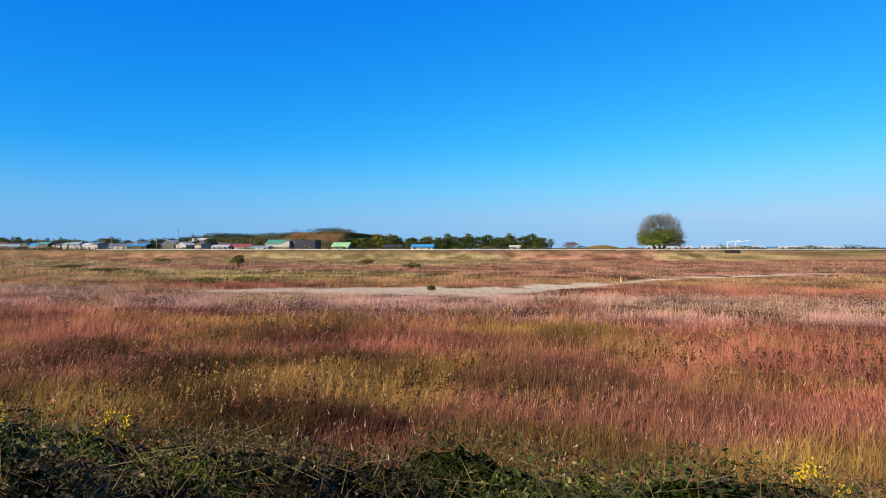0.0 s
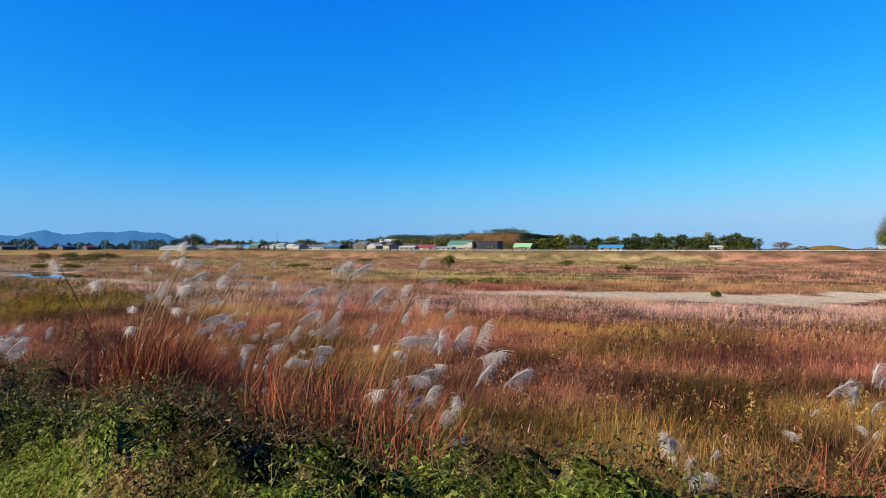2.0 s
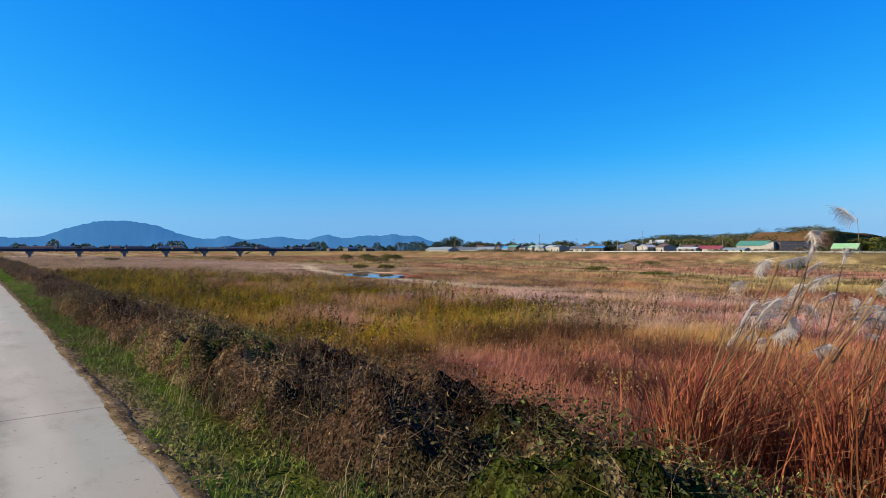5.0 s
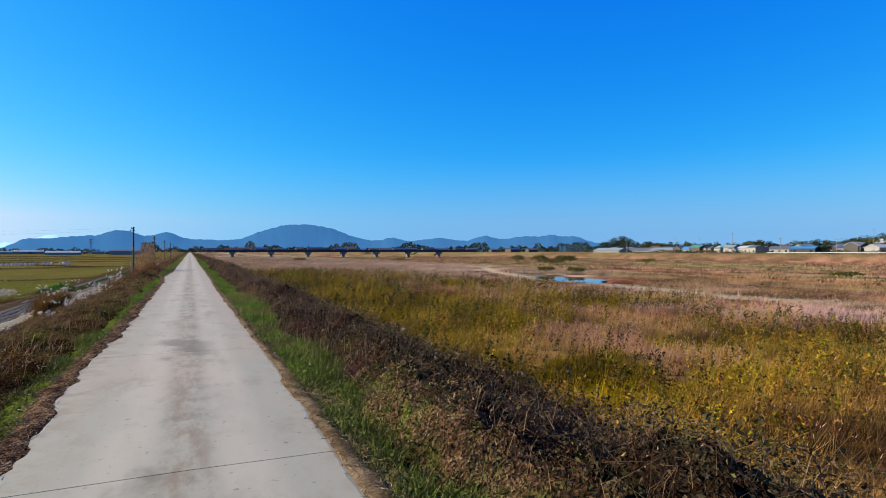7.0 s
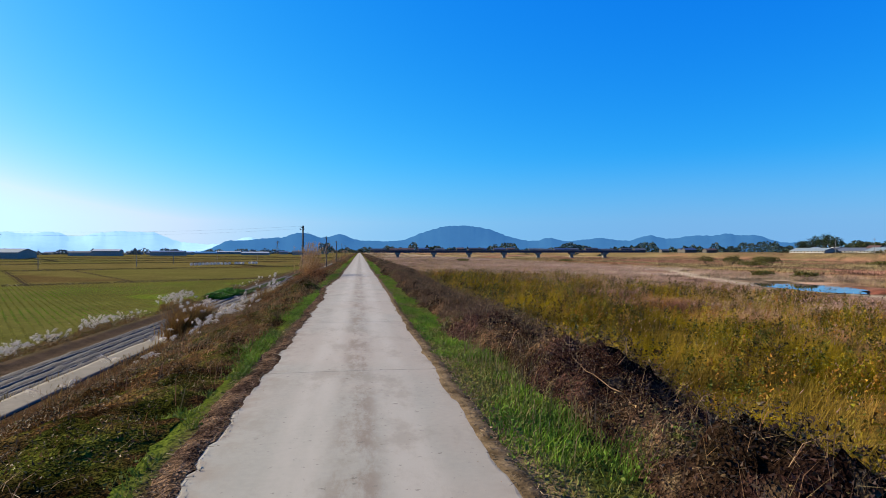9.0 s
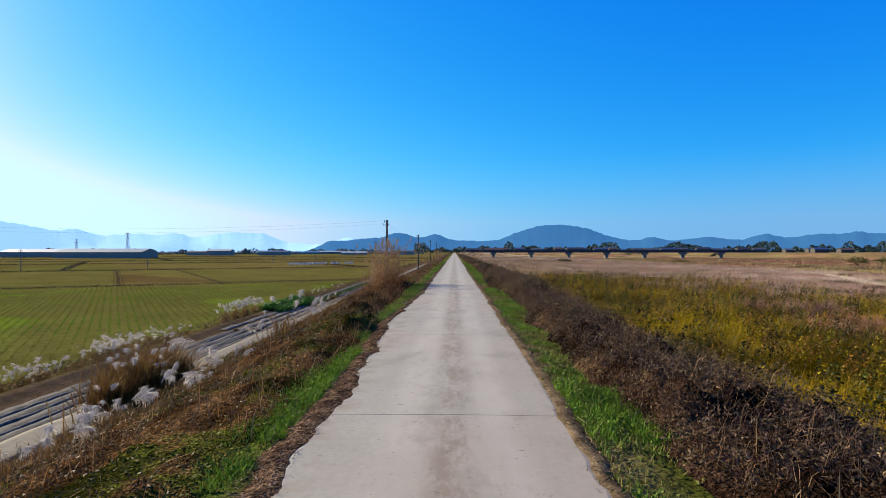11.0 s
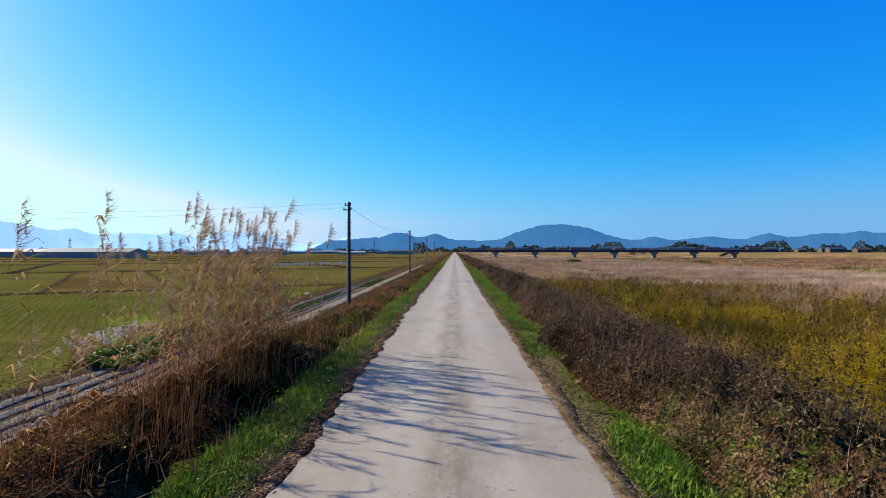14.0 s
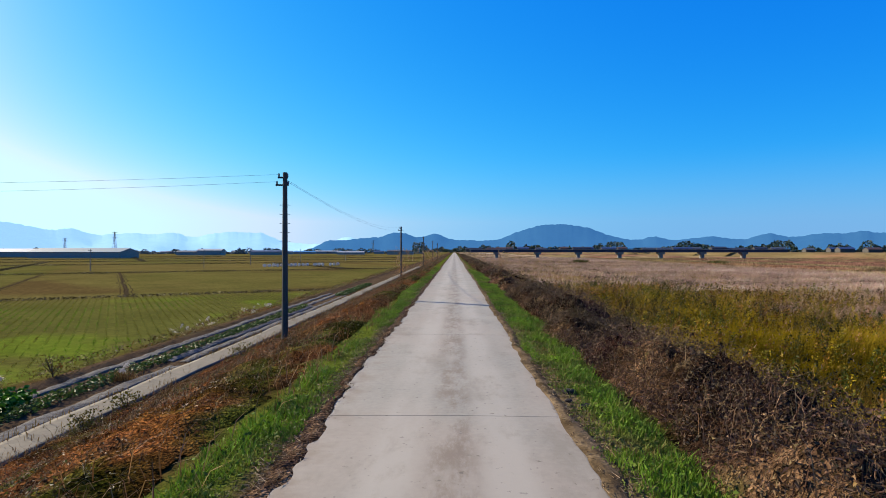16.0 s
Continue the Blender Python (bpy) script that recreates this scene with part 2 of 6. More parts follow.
def share(name, me, parent, m):
    """One more part on a mesh that is there already."""
    ob = new(name, me)
    ob.parent = parent
    ob.matrix_basis = m
    return ob


def box(bm, x0, y0, z0, x1, y1, z1, m=None):
    vs = bmesh.ops.create_cube(bm, size=1)["verts"]
    for v in vs:
        v.co = Vector((x0 + (v.co.x + 0.5) * (x1 - x0), y0 + (v.co.y + 0.5) * (y1 - y0), z0 + (v.co.z + 0.5) * (z1 - z0)))
        if m:
            v.co = m @ v.co
    return vs


def rod(bm, p, q, r0, r1=None, n=8):
    """A tapered round bar from p to q."""
    p, q, r1 = Vector(p), Vector(q), r0 if r1 is None else r1
    turn = (q - p).to_track_quat("Z", "Y")
    rings = []
    for c, r in ((p, r0), (q, r1)):
        rings.append([bm.verts.new(c + turn @ Vector((r * math.cos(2 * math.pi * k / n), r * math.sin(2 * math.pi * k / n), 0))) for k in range(n)])
    for k in range(n):
        bm.faces.new((rings[0][k], rings[0][(k + 1) % n], rings[1][(k + 1) % n], rings[1][k]))
    bm.faces.new(rings[0][::-1])
    bm.faces.new(rings[1])


def sheet(name, V, F, C, material, smooth=False):
    """A mesh object from arrays of places, triangles or quads, and colours."""
    V, F = np.asarray(V, np.float32), np.asarray(F, np.int32)
    me = bpy.data.meshes.new(name)
    k = F.shape[1]
    me.vertices.add(len(V))
    me.vertices.foreach_set("co", V.ravel())
    me.loops.add(F.size)
    me.loops.foreach_set("vertex_index", F.ravel())
    me.polygons.add(len(F))
    me.polygons.foreach_set("loop_start", np.arange(len(F), dtype=np.int32) * k)
    me.update(calc_edges=True)
    if C is not None:
        at = me.attributes.new("Col", "FLOAT_COLOR", "POINT")
        rgba = np.ones((len(V), 4), np.float32)
        rgba[:, :3] = C
        at.data.foreach_set("color", rgba.ravel())
    if smooth:
        me.polygons.foreach_set("use_smooth", np.ones(len(F), bool))
    me.materials.append(material)
    return new(name, me)


class Soup:
    """Many small blades and leaves, gathered into one mesh."""

    def __init__(self, seed):
        self.V, self.F, self.C, self.n, self.r = [], [], [], 0, np.random.default_rng(seed)

    def add(self, V, F, C):
        self.V.append(V), self.F.append(F + self.n), self.C.append(C)
        self.n += len(V)

    def blades(self, P, h, w, lean, col, wind=(0.0, 0.0), tip=1.05):
        """One slim triangle each, rooted at P, h tall, leaning at random and with the wind."""
        n, r = len(P), self.r
        a, b = r.uniform(0, 6.283, n), r.uniform(0, 6.283, n)
        side = np.stack([np.cos(a), np.sin(a), 0 * a], 1) * (w * 0.5)[:, None]
        off = np.stack([np.cos(b) * lean * h * r.random(n) + wind[0] * h, np.sin(b) * lean * h * r.random(n) + wind[1] * h, h], 1)
        V = np.stack([P - side, P + side, P + off], 1).reshape(-1, 3)
        F = np.arange(3 * n).reshape(-1, 3)
        C = np.stack([col * 0.9, col * 0.9, col * tip], 1).reshape(-1, 3)
        self.add(V, F, C)

    def arcs(self, P, h, w, reach, col, wind=(0.0, 0.0)):
        """Curved blades of three triangles each that bow over at the tip."""
        n, r = len(P), self.r
        a = r.uniform(0, 6.283, n)
        out = np.stack([np.cos(a) * reach + wind[0] * h, np.sin(a) * reach + wind[1] * h, 0 * a], 1)
        side = np.stack([-np.sin(a), np.cos(a), 0 * a], 1) * (w * 0.5)[:, None]
        up = np.array([0, 0, 1.0])
        mid = P + out * 0.35 + up * (h * 0.72)[:, None]
        tip = P + out + up * h[:, None]
        V = np.stack([P - side, P + side, mid + side * 0.8, mid - side * 0.8, tip], 1).reshape(-1, 3)
        k = np.arange(n)[:, None] * 5
        F = np.concatenate([k + [0, 1, 2], k + [0, 2, 3], k + [3, 2, 4]])
        C = np.repeat(col, 5, 0)
        self.add(V, F, C)

    def leaves(self, P, size, col, flat=0.5):
        """Folded diamond leaves of two triangles each."""
        n, r = len(P), self.r
        d = r.normal(size=(n, 3))
        d[:, 2] *= flat
        d /= np.linalg.norm(d, axis=1)[:, None]
        e = np.cross(d, r.normal(size=(n, 3)))
        e /= np.linalg.norm(e, axis=1)[:, None]
        s = size[:, None]
        fold = np.cross(d, e) * s * 0.15
        V = np.stack([P - d * s * 0.5, P + e * s * 0.32 + fold, P + d * s * 0.5, P - e * s * 0.32 + fold], 1).reshape(-1, 3)
        k = np.arange(n)[:, None] * 4
        F = np.concatenate([k + [0, 1, 2], k + [0, 2, 3]])
        self.add(V, F, np.repeat(col, 4, 0))

    def flecks(self, P, size, col, slim=1.0):
        """One small pointed triangle each, turned at random: dry leaf ends."""
        n, r = len(P), self.r
        d = r.normal(size=(n, 3))
        d /= np.linalg.norm(d, axis=1)[:, None]
        e = np.cross(d, r.normal(size=(n, 3)))
        e /= np.linalg.norm(e, axis=1)[:, None]
        s = size[:, None]
        V = np.stack([P - d * s * 0.5 - e * s * 0.3 * slim, P - d * s * 0.4 + e * s * 0.34 * slim, P + d * s * 0.6], 1).reshape(-1, 3)
        self.add(V, np.arange(3 * n).reshape(-1, 3), np.repeat(col, 3, 0))

    def twigs(self, P, d, w, col):
        """Thin straight slivers from P along d."""
        n = len(P)
        e = np.cross(d, self.r.normal(size=(n, 3)))
        e *= (w / np.linalg.norm(e, axis=1))[:, None]
        V = np.stack([P - e, P + e, P + d], 1).reshape(-1, 3)
        self.add(V, np.arange(3 * n).reshape(-1, 3), np.repeat(col, 3, 0))

    def make(self, name, material, label, category, warm=1.0):
        ob = sheet(name, np.concatenate(self.V), np.concatenate(self.F), np.concatenate(self.C) * [1, 1, warm], material)
        return tagged(ob, label, category, kind="stuff")


def jitter(col, r, amount=0.25, hue=0.08):
    k = 1 + r.uniform(-amount, amount, (len(col), 1))
    return np.clip(col * k * (1 + r.uniform(-hue, hue, col.shape)), 0, 1)


# ---- colours of the land ----
C_DARKRED, C_RED, C_PINK = np.array(lin(108, 72, 56)), np.array(lin(158, 98, 78)), np.array(lin(206, 172, 158))
C_TAN, C_STRAW, C_OLIVE = np.array(lin(164, 128, 76)), np.array(lin(194, 172, 144)), np.array(lin(142, 120, 14))
C_FARTAN, C_FARRED, C_SAND = np.array(lin(152, 132, 92)), np.array(lin(158, 114, 92)), np.array(lin(226, 204, 172))
C_BROWN, C_GREEN = np.array(lin(104, 78, 52)), np.array(lin(114, 152, 38))
C_PADDY, C_PADDYTAN, C_SOIL = np.array(lin(102, 104, 48)), np.array(lin(120, 107, 60)), np.array(lin(96, 80, 62))


def lerp(a, b, t):
    return a + (b - a) * np.clip(t, 0, 1)[:, None]


def olive_amount(x, y):
    n = fbm(x / 11, y / 15, 41)
    near = step(55, 68, y)
    zone = step(58, 82, y - 0.15 * x + 8 * step(22, 8, x)) * step(250, 215, y) * step(0, 1, (x - 11 + 4.6 * near) / (3 - 1.6 * near)) * step(70, 45, x + (fbm(x / 20, y / 20, 3) - 0.5) * 20)
    red = step(0.53, 0.6, fbm(x / 5, y / 6, 43)) * step(14, 22, x - 14 * step(90, 112, y))
    return zone * step(0.36, 0.56, n + 0.22 * step(44, 22, x)) * (1 - 0.8 * red)


def straw_amount(x, y):
    return step(175, 235, y + (fbm(x / 25, y / 25, 9) - 0.5) * 70 + 0.25 * x) * step(130, 95, x + (fbm(x / 30, y / 30, 8) - 0.5) * 30)


def pink_amount(x, y):
    band = step(46, 60, x) * step(82, 76, x) * step(75, 45, y)
    white = step(36, 44, x + 0.5 * (y - 74)) * step(76, 66, x) * bump(y, 72, 14)
    low = step(40, 58, x + 0.12 * (y - 60)) * step(85, 70, x) * step(48, 75, y) * step(230, 200, y)
    among = 0.4 * step(0.53, 0.6, fbm(x / 5, y / 6, 43)) * step(16, 24, x) * step(60, 80, y) * step(230, 200, y)
    return np.maximum(np.maximum(np.maximum(band * 0.65, white), low), among) * step(0.3, 0.6, fbm(x / 10, y / 18, 21) + 0.12)


def field_colour(x, y):
    n1, n2 = fbm(x / 14, y / 22, 11), fbm(x / 5, y / 6, 12)
    c = lerp(np.tile(C_TAN, (len(x), 1)), C_RED, step(0.3, 0.62, n1 * 0.7 + n2 * 0.3 + 0.1))
    c = lerp(c, C_DARKRED, step(36, 20, x + (n2 - 0.5) * 14) * step(66, 46, y) * (0.85 - 0.45 * step(12, 2, y)))
    c = lerp(c, np.array(lin(116, 92, 44)), step(30, 5, y) * step(50, 25, x) * step(0.4, 0.6, fbm(x / 6, y / 9, 16)) * 0.75)
    c = lerp(c, C_PINK, pink_amount(x, y) * 0.8)
    c = lerp(c, np.array(lin(134, 118, 66)), step(60, 75, x) * step(55, 85, y - 0.1 * x) * step(230, 190, y) * step(0.35, 0.6, fbm(x / 12, y / 20, 46)) * 0.6)
    far = lerp(np.tile(C_FARTAN, (len(x), 1)), C_FARRED, step(0.46, 0.64, fbm(x / 18, y / 70, 14) + 0.2 * step(70, -20, y)))
    c = lerp(c, far, step(88, 108, x))
    c = lerp(c, C_OLIVE * 0.8 + C_FARTAN * 0.2, step(98, 106, x) * step(150, 125, x + 20 * (n1 - 0.5)) * 0.3)
    c = lerp(c, C_STRAW, straw_amount(x, y) * (0.55 + 0.45 * n2))
    streak = fbm(x / 34 + y / 90, y / 8 - x / 60, 44, 4)
    c = lerp(c, C_FARTAN * 0.8, straw_amount(x, y) * step(0.46, 0.6, streak) * 0.75)
    c = lerp(c, np.array(lin(206, 194, 172)), straw_amount(x, y) * step(0.42, 0.32, streak) * 0.6)
    c = lerp(c, C_OLIVE, olive_amount(x, y))
    c = lerp(c, C_OLIVE * 0.5 + C_TAN * 0.5, step(0.5, 0.68, fbm(x / 9 + 7, y / 12, 17)) * 0.6 * step(90, 60, x))
    c = c * (0.36 + 1.25 * step(0.24, 0.76, fbm(x / 4.0, y / 6, 18, 4)) - 0.12 * step(26, 15, x) * step(62, 46, y) * step(0, 12, y) + 0.25 * step(10, -2, y) * step(60, 40, x))[:, None]
    return lerp(c, C_SAND, sand_amount(x, y))


def paddy_colour(x, y):
    a, b = UX * x + UY * y, UY * x - UX * y
    n = fbm(a / 30, b / 12, 51)
    parcel = np.digitize(a, [230, 353, 496, 602, 736, 948]) * 4 + np.digitize(b, [-40, 49, 72, 150])
    tone = np.modf(np.abs(np.sin(parcel * 12.99) * 437.5))[0]
    c = lerp(np.tile(C_PADDY, (len(x), 1)), C_PADDYTAN, 0.45 * n + 0.75 * (tone - 0.25) * step(215, 235, a) + 0.35 * step(340, 420, a))
    c = c * (0.68 + 0.5 * fbm(x / 9, y / 9, 52))[:, None]
    c = lerp(c, np.array(lin(112, 138, 34)), step(0.56, 0.7, fbm(a / 16, b / 9, 54)) * step(230, 215, a) * 0.55)
    return lerp(c, C_BROWN * 0.8, step(0.55, 0.75, fbm(a / 40 + tone * 9, b / 26, 53)) * 0.6)


def land_colour(x, y):
    # ground below plants is darkened: thatch, and their shade put into the colour
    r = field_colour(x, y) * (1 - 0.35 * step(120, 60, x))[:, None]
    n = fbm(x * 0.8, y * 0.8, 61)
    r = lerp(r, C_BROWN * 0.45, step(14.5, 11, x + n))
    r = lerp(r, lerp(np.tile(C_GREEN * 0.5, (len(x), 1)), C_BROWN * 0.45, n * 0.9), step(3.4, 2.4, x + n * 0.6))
    r = lerp(r, np.array(lin(126, 108, 78)), step(2.0, 1.7, x + (n - 0.5) * 0.6))
    r = lerp(r, C_FARTAN * 0.6, step(304, 318, x) * (0.5 + 0.5 * n))
    l = paddy_colour(x, y)
    weedy = lerp(np.tile(C_BROWN * 0.75, (len(x), 1)), np.array(lin(96, 94, 44)), step(0.4, 0.6, fbm(x / 1.5, y / 4, 62)))
    l = lerp(l, weedy, step(-27.0, -24.8, x + n))
    l = lerp(l, C_SOIL, step(-17.4, -16.8, x))
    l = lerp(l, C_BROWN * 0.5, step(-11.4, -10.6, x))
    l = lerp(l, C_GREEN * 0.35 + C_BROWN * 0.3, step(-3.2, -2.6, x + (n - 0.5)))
    l = lerp(l, np.array(lin(86, 70, 54)), step(-2.1, -1.8, x + (n - 0.5) * 0.5))
    return np.where((x > 0)[:, None], r, l)


# ---- ground ----
def spaced(*runs):
    out = []
    for a, b, s in runs:
        out += list(np.arange(a, b, s))
    return np.array(out)


def grow(a, b, s, k):
    out = [a]
    while abs(out[-1] - a) < abs(b - a):
        out.append(out[-1] + math.copysign(s, b - a))
        s *= k
    return out


def ground():
    xs = np.array(sorted(grow(-230, -4800, 8, 1.25)[1:] + list(spaced((-230, -130, 4), (-130, -40, 1.8), (-40, -17, 1.0), (-17, 17, 0.4), (17, 60, 1.2), (60, 130, 2.0), (130, 300, 6), (300, 330, 2)))
                         + grow(330, 4800, 12, 1.25)))
    ys = np.array(sorted(grow(-70, -4800, 8, 1.3)[1:] + list(spaced((-70, 250, 1.5), (250, 420, 4))) + grow(420, 4800, 6, 1.09)))
    X, Y = np.meshgrid(xs, ys)
    x, y = X.ravel(), Y.ravel()
    V = np.stack([x, y, land(x, y)], 1)
    nx, ny = len(xs), len(ys)
    i = (np.arange(ny - 1)[:, None] * nx + np.arange(nx - 1)[None]).ravel()
    F = np.stack([i, i + 1, i + nx + 1, i + nx], 1)
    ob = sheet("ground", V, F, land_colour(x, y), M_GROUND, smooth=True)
    tagged(ob, "autumn river plain of turf, sand and stubble paddies below a levee", "ground", kind="structure")


ground()

M_WATER = mat("pond_water", lin(40, 60, 70), 0.03, scale=2, vary=0.1, spec=0.6)


def pond():
    th = np.linspace(0, 2 * np.pi, 64, endpoint=False)
    bm = bmesh.new()
    vs = []
    for k in th:
        r = 1 + 0.12 * math.sin(3 * k + 1) + 0.07 * math.sin(7 * k)
        dy = 14 * math.sin(k) * r
        vs.append(bm.verts.new((82 + 0.25 * dy + 7.5 * math.cos(k) * r, 171 + dy, FIELD - 0.2)))
    bm.faces.new(vs)
    tagged(part("pond_water", bm, M_WATER), "still blue pond in a bend of the river bed", "pond", kind="structure")


pond()

# ---- the road ----
road = new("road")
tagged(road, "narrow worn concrete lane along the crown of the levee", "road", kind="structure")


def slab(y0, y1, seed):
    """One cast slab with ragged edges and slightly dropped rims."""
    r = random.Random(seed)
    k = max(3, int((y1 - y0) / 0.14)) if y1 < 215 else 12
    ys = np.linspace(y0 + 0.007, y1 - 0.007, k + 1)
    bm = bmesh.new()
    rows = []
    for y in ys:
        l, q = float(road_left(np.array(y))), float(road_right(np.array(y)))
        l += r.uniform(-0.015, 0.015)
        q += r.uniform(-0.015, 0.015)
        rows.append([bm.verts.new((l, y, -0.16)), bm.verts.new((l + 0.01, y, -0.012)), bm.verts.new((l + 0.06, y, 0)), bm.verts.new((0, y, 0.012)),
                     bm.verts.new((q - 0.05, y, 0)), bm.verts.new((q, y, -0.01)), bm.verts.new((q + 0.01, y, -0.16))])
    for a, b in zip(rows, rows[1:]):
        for i in range(6):
            bm.faces.new((a[i], a[i + 1], b[i + 1], b[i]))
    bm.faces.new(rows[0])
    bm.faces.new(rows[-1][::-1])
    return part("slab", bm, M_CONCRETE, road)


joints = [86.55 + 7.06 * k for k in range(-19, 24)]
joints = sorted(j for j in joints + [111.54] if abs(j - 114.79) > 0.1) + [300, 380, 500, 640, 900]
for k, (a, b) in enumerate(zip(joints, joints[1:])):
    slab(a, b, k)


# ---- vegetation as stuff ----
def scatter(r, n, x0, x1, y0, y1):
    return r.uniform(x0, x1, n), r.uniform(y0, y1, n)


def place(x, y, up=0.0):
    return np.stack([x, y, land(x, y) + up], 1)


WIND = (0.22, -0.1)


def field_grass(name, seed, n, x0, x1, y0, y1, h0, h1, w, per=1, spread=0.1, heads=0.0, head_w=2.0):
    """n tufts of a few blades each."""
    s = Soup(seed)
    x, y = scatter(s.r, n, x0, x1, y0, y1)
    ok = s.r.random(n) > np.maximum(sand_amount(x, y), step(0.01, 0.05, pond_amount(x, y))) * 1.02
    ok &= fbm(x / 1.7, y / 1.7, seed) + s.r.random(n) * 0.3 - 0.14 * olive_amount(x, y) > 0.46
    x, y = x[ok], y[ok]
    tone = jitter(field_colour(x, y), s.r, 0.2, 0.06)
    h = s.r.uniform(h0, h1, len(x)) * (0.5 + 1.0 * fbm(x / 3, y / 3, 71)) * (1 + 0.35 * olive_amount(x, y))
    h = h * (1 - 0.8 * np.max([step(0.02, 0.1, pond_amount(x + 0.65 * k, y + 0.76 * k)) for k in (0, 5, 10, 15)], axis=0))
    h = h * (1 - 0.55 * np.max([sand_amount(x + k, y) for k in (2, 5, 9)], axis=0))
    x, y, h, col = (np.repeat(v, per, 0) for v in (x, y, h, tone))
    k = len(x)
    x, y, h = x + s.r.normal(0, spread, k), y + s.r.normal(0, spread, k), h * s.r.uniform(0.55, 1.15, k)
    s.blades(place(x, y), h, w * s.r.uniform(0.5, 1.4, k), 0.75, jitter(col, s.r, 0.12, 0.05), WIND)
    if heads:
        m = s.r.random(k) < heads * (0.08 + np.maximum(pink_amount(x, y), 0.6 * straw_amount(x, y))) * (1 - 0.8 * olive_amount(x, y))
        xx, yy, hh = x[m], y[m], h[m]
        P = place(xx, yy) + np.stack([WIND[0] * hh, WIND[1] * hh, hh * 0.95], 1)
        s.blades(P, hh * 0.14 + 0.05, np.full(len(xx), w * head_w), 1.2, jitter(np.tile(lin(200, 162, 146), (len(xx), 1)), s.r, 0.15), WIND)
    s.make(name, M_GRASS, "dry red and straw coloured autumn grass on the river flat", "grass")


field_grass("near_field_grass", 101, 68000, 8, 46, -25, 230, 0.45, 1.05, 0.024, per=7, spread=0.11, heads=0.6, head_w=1.5)
field_grass("middle_field_grass", 102, 100000, 44, 112, -70, 330, 0.5, 0.95, 0.06, per=3, spread=0.2, heads=0.9, head_w=1.3)
field_grass("far_field_grass", 103, 72000, 110, 324, -150, 640, 0.4, 0.9, 0.24, per=2, spread=0.5)
field_grass("ahead_field_grass", 104, 66000, 8, 112, 228, 640, 0.5, 1.0, 0.16, per=2, spread=0.4, heads=0.45)


def stand(name, seed, n, per, x0, x1, y0, y1, chance, h0, h1, size, cols, label):
    """Leafy plants scattered where chance allows, each a ragged cone of small leaves."""
    s = Soup(seed)
    x, y = scatter(s.r, n, x0, x1, y0, y1)
    ok = s.r.random(n) < chance(x, y)
    x, y = x[ok], y[ok]
    k = len(x)
    h = s.r.uniform(h0, h1, k) * (0.6 + 0.7 * fbm(x / 3, y / 3, seed))
    pick = np.clip(s.r.random(k) + (fbm(x / 5, y / 7, seed + 2) - 0.5) * 1.6, 0, 1)
    c = np.array([cols[int(min(p * len(cols), len(cols) - 1))] for p in pick])
    c = c * s.r.uniform(0.65, 1.2, (k, 1)) * (0.3 + 1.25 * step(0.32, 0.66, fbm(x / 2.2, y / 3.2, seed + 3)) - 0.15 * step(24, 14, x))[:, None]
    root = np.repeat(place(x, y), per, 0)
    hh, c = np.repeat(h, per), np.repeat(c, per, 0)
    u = s.r.random(len(hh)) ** 0.6
    rad = 0.32 * hh * (1.15 - u) * s.r.random(len(hh)) ** 0.5
    a = s.r.uniform(0, 6.283, len(hh))
    P = root + np.stack([np.cos(a) * rad + 0.15 * hh * u, np.sin(a) * rad - 0.06 * hh * u, hh * u], 1)
    s.flecks(P, s.r.uniform(0.5, 1.5, len(hh)) * size, jitter(c, s.r, 0.35, 0.1))
    s.make(name, M_LEAF, label, "weeds", 0.85)


stand("goldenrod_stand", 151, 18000, 36, 6.6, 60, 52, 235, lambda x, y: olive_amount(x, y) * (0.12 + step(0.4, 0.52, fbm(x / 2.6, y / 4, 157))), 0.8, 2.1, 0.115, [lin(70, 76, 12), lin(116, 106, 10), lin(152, 128, 18), lin(140, 98, 32)],
      "olive and golden goldenrod gone to seed on the flat")
stand("red_weed_stand", 152, 15000, 22, 11, 60, -20, 130, lambda x, y: step(0.45, 0.62, fbm(x / 6, y / 8, 156)) * (1 - olive_amount(x, y)), 0.4, 1.0, 0.09, [lin(96, 56, 38), lin(130, 72, 48), lin(124, 100, 56), lin(150, 120, 72)],
      "red-brown weeds among the dry grass")


def mounds(x, y, cell, seed):
    """Rounded clumps of many sizes shouldering one another, 0 to 1 high."""
    x, y = np.asarray(x, float), np.asarray(y, float)
    out = np.zeros(np.broadcast(x, y).shape)
    h = lambda a, b, k: np.modf(np.abs(np.sin(a * 127.1 + b * 311.7 + (seed + k) * 74.7) * 43758.5453))[0]
    i0, j0 = np.floor(x / cell), np.floor(y / cell)
    for di in (-1, 0, 1):
        for dj in (-1, 0, 1):
            i, j = i0 + di, j0 + dj
            cx, cy = (i + 0.15 + 0.7 * h(i, j, 1)) * cell, (j + 0.15 + 0.7 * h(i, j, 2)) * cell
            r = cell * (0.5 + 0.42 * h(i, j, 3))
            out = np.maximum(out, (0.35 + 0.65 * h(i, j, 4)) * np.sqrt(np.clip(1 - ((x - cx) ** 2 + (y - cy) ** 2) / r**2, 0, 1)))
    return out


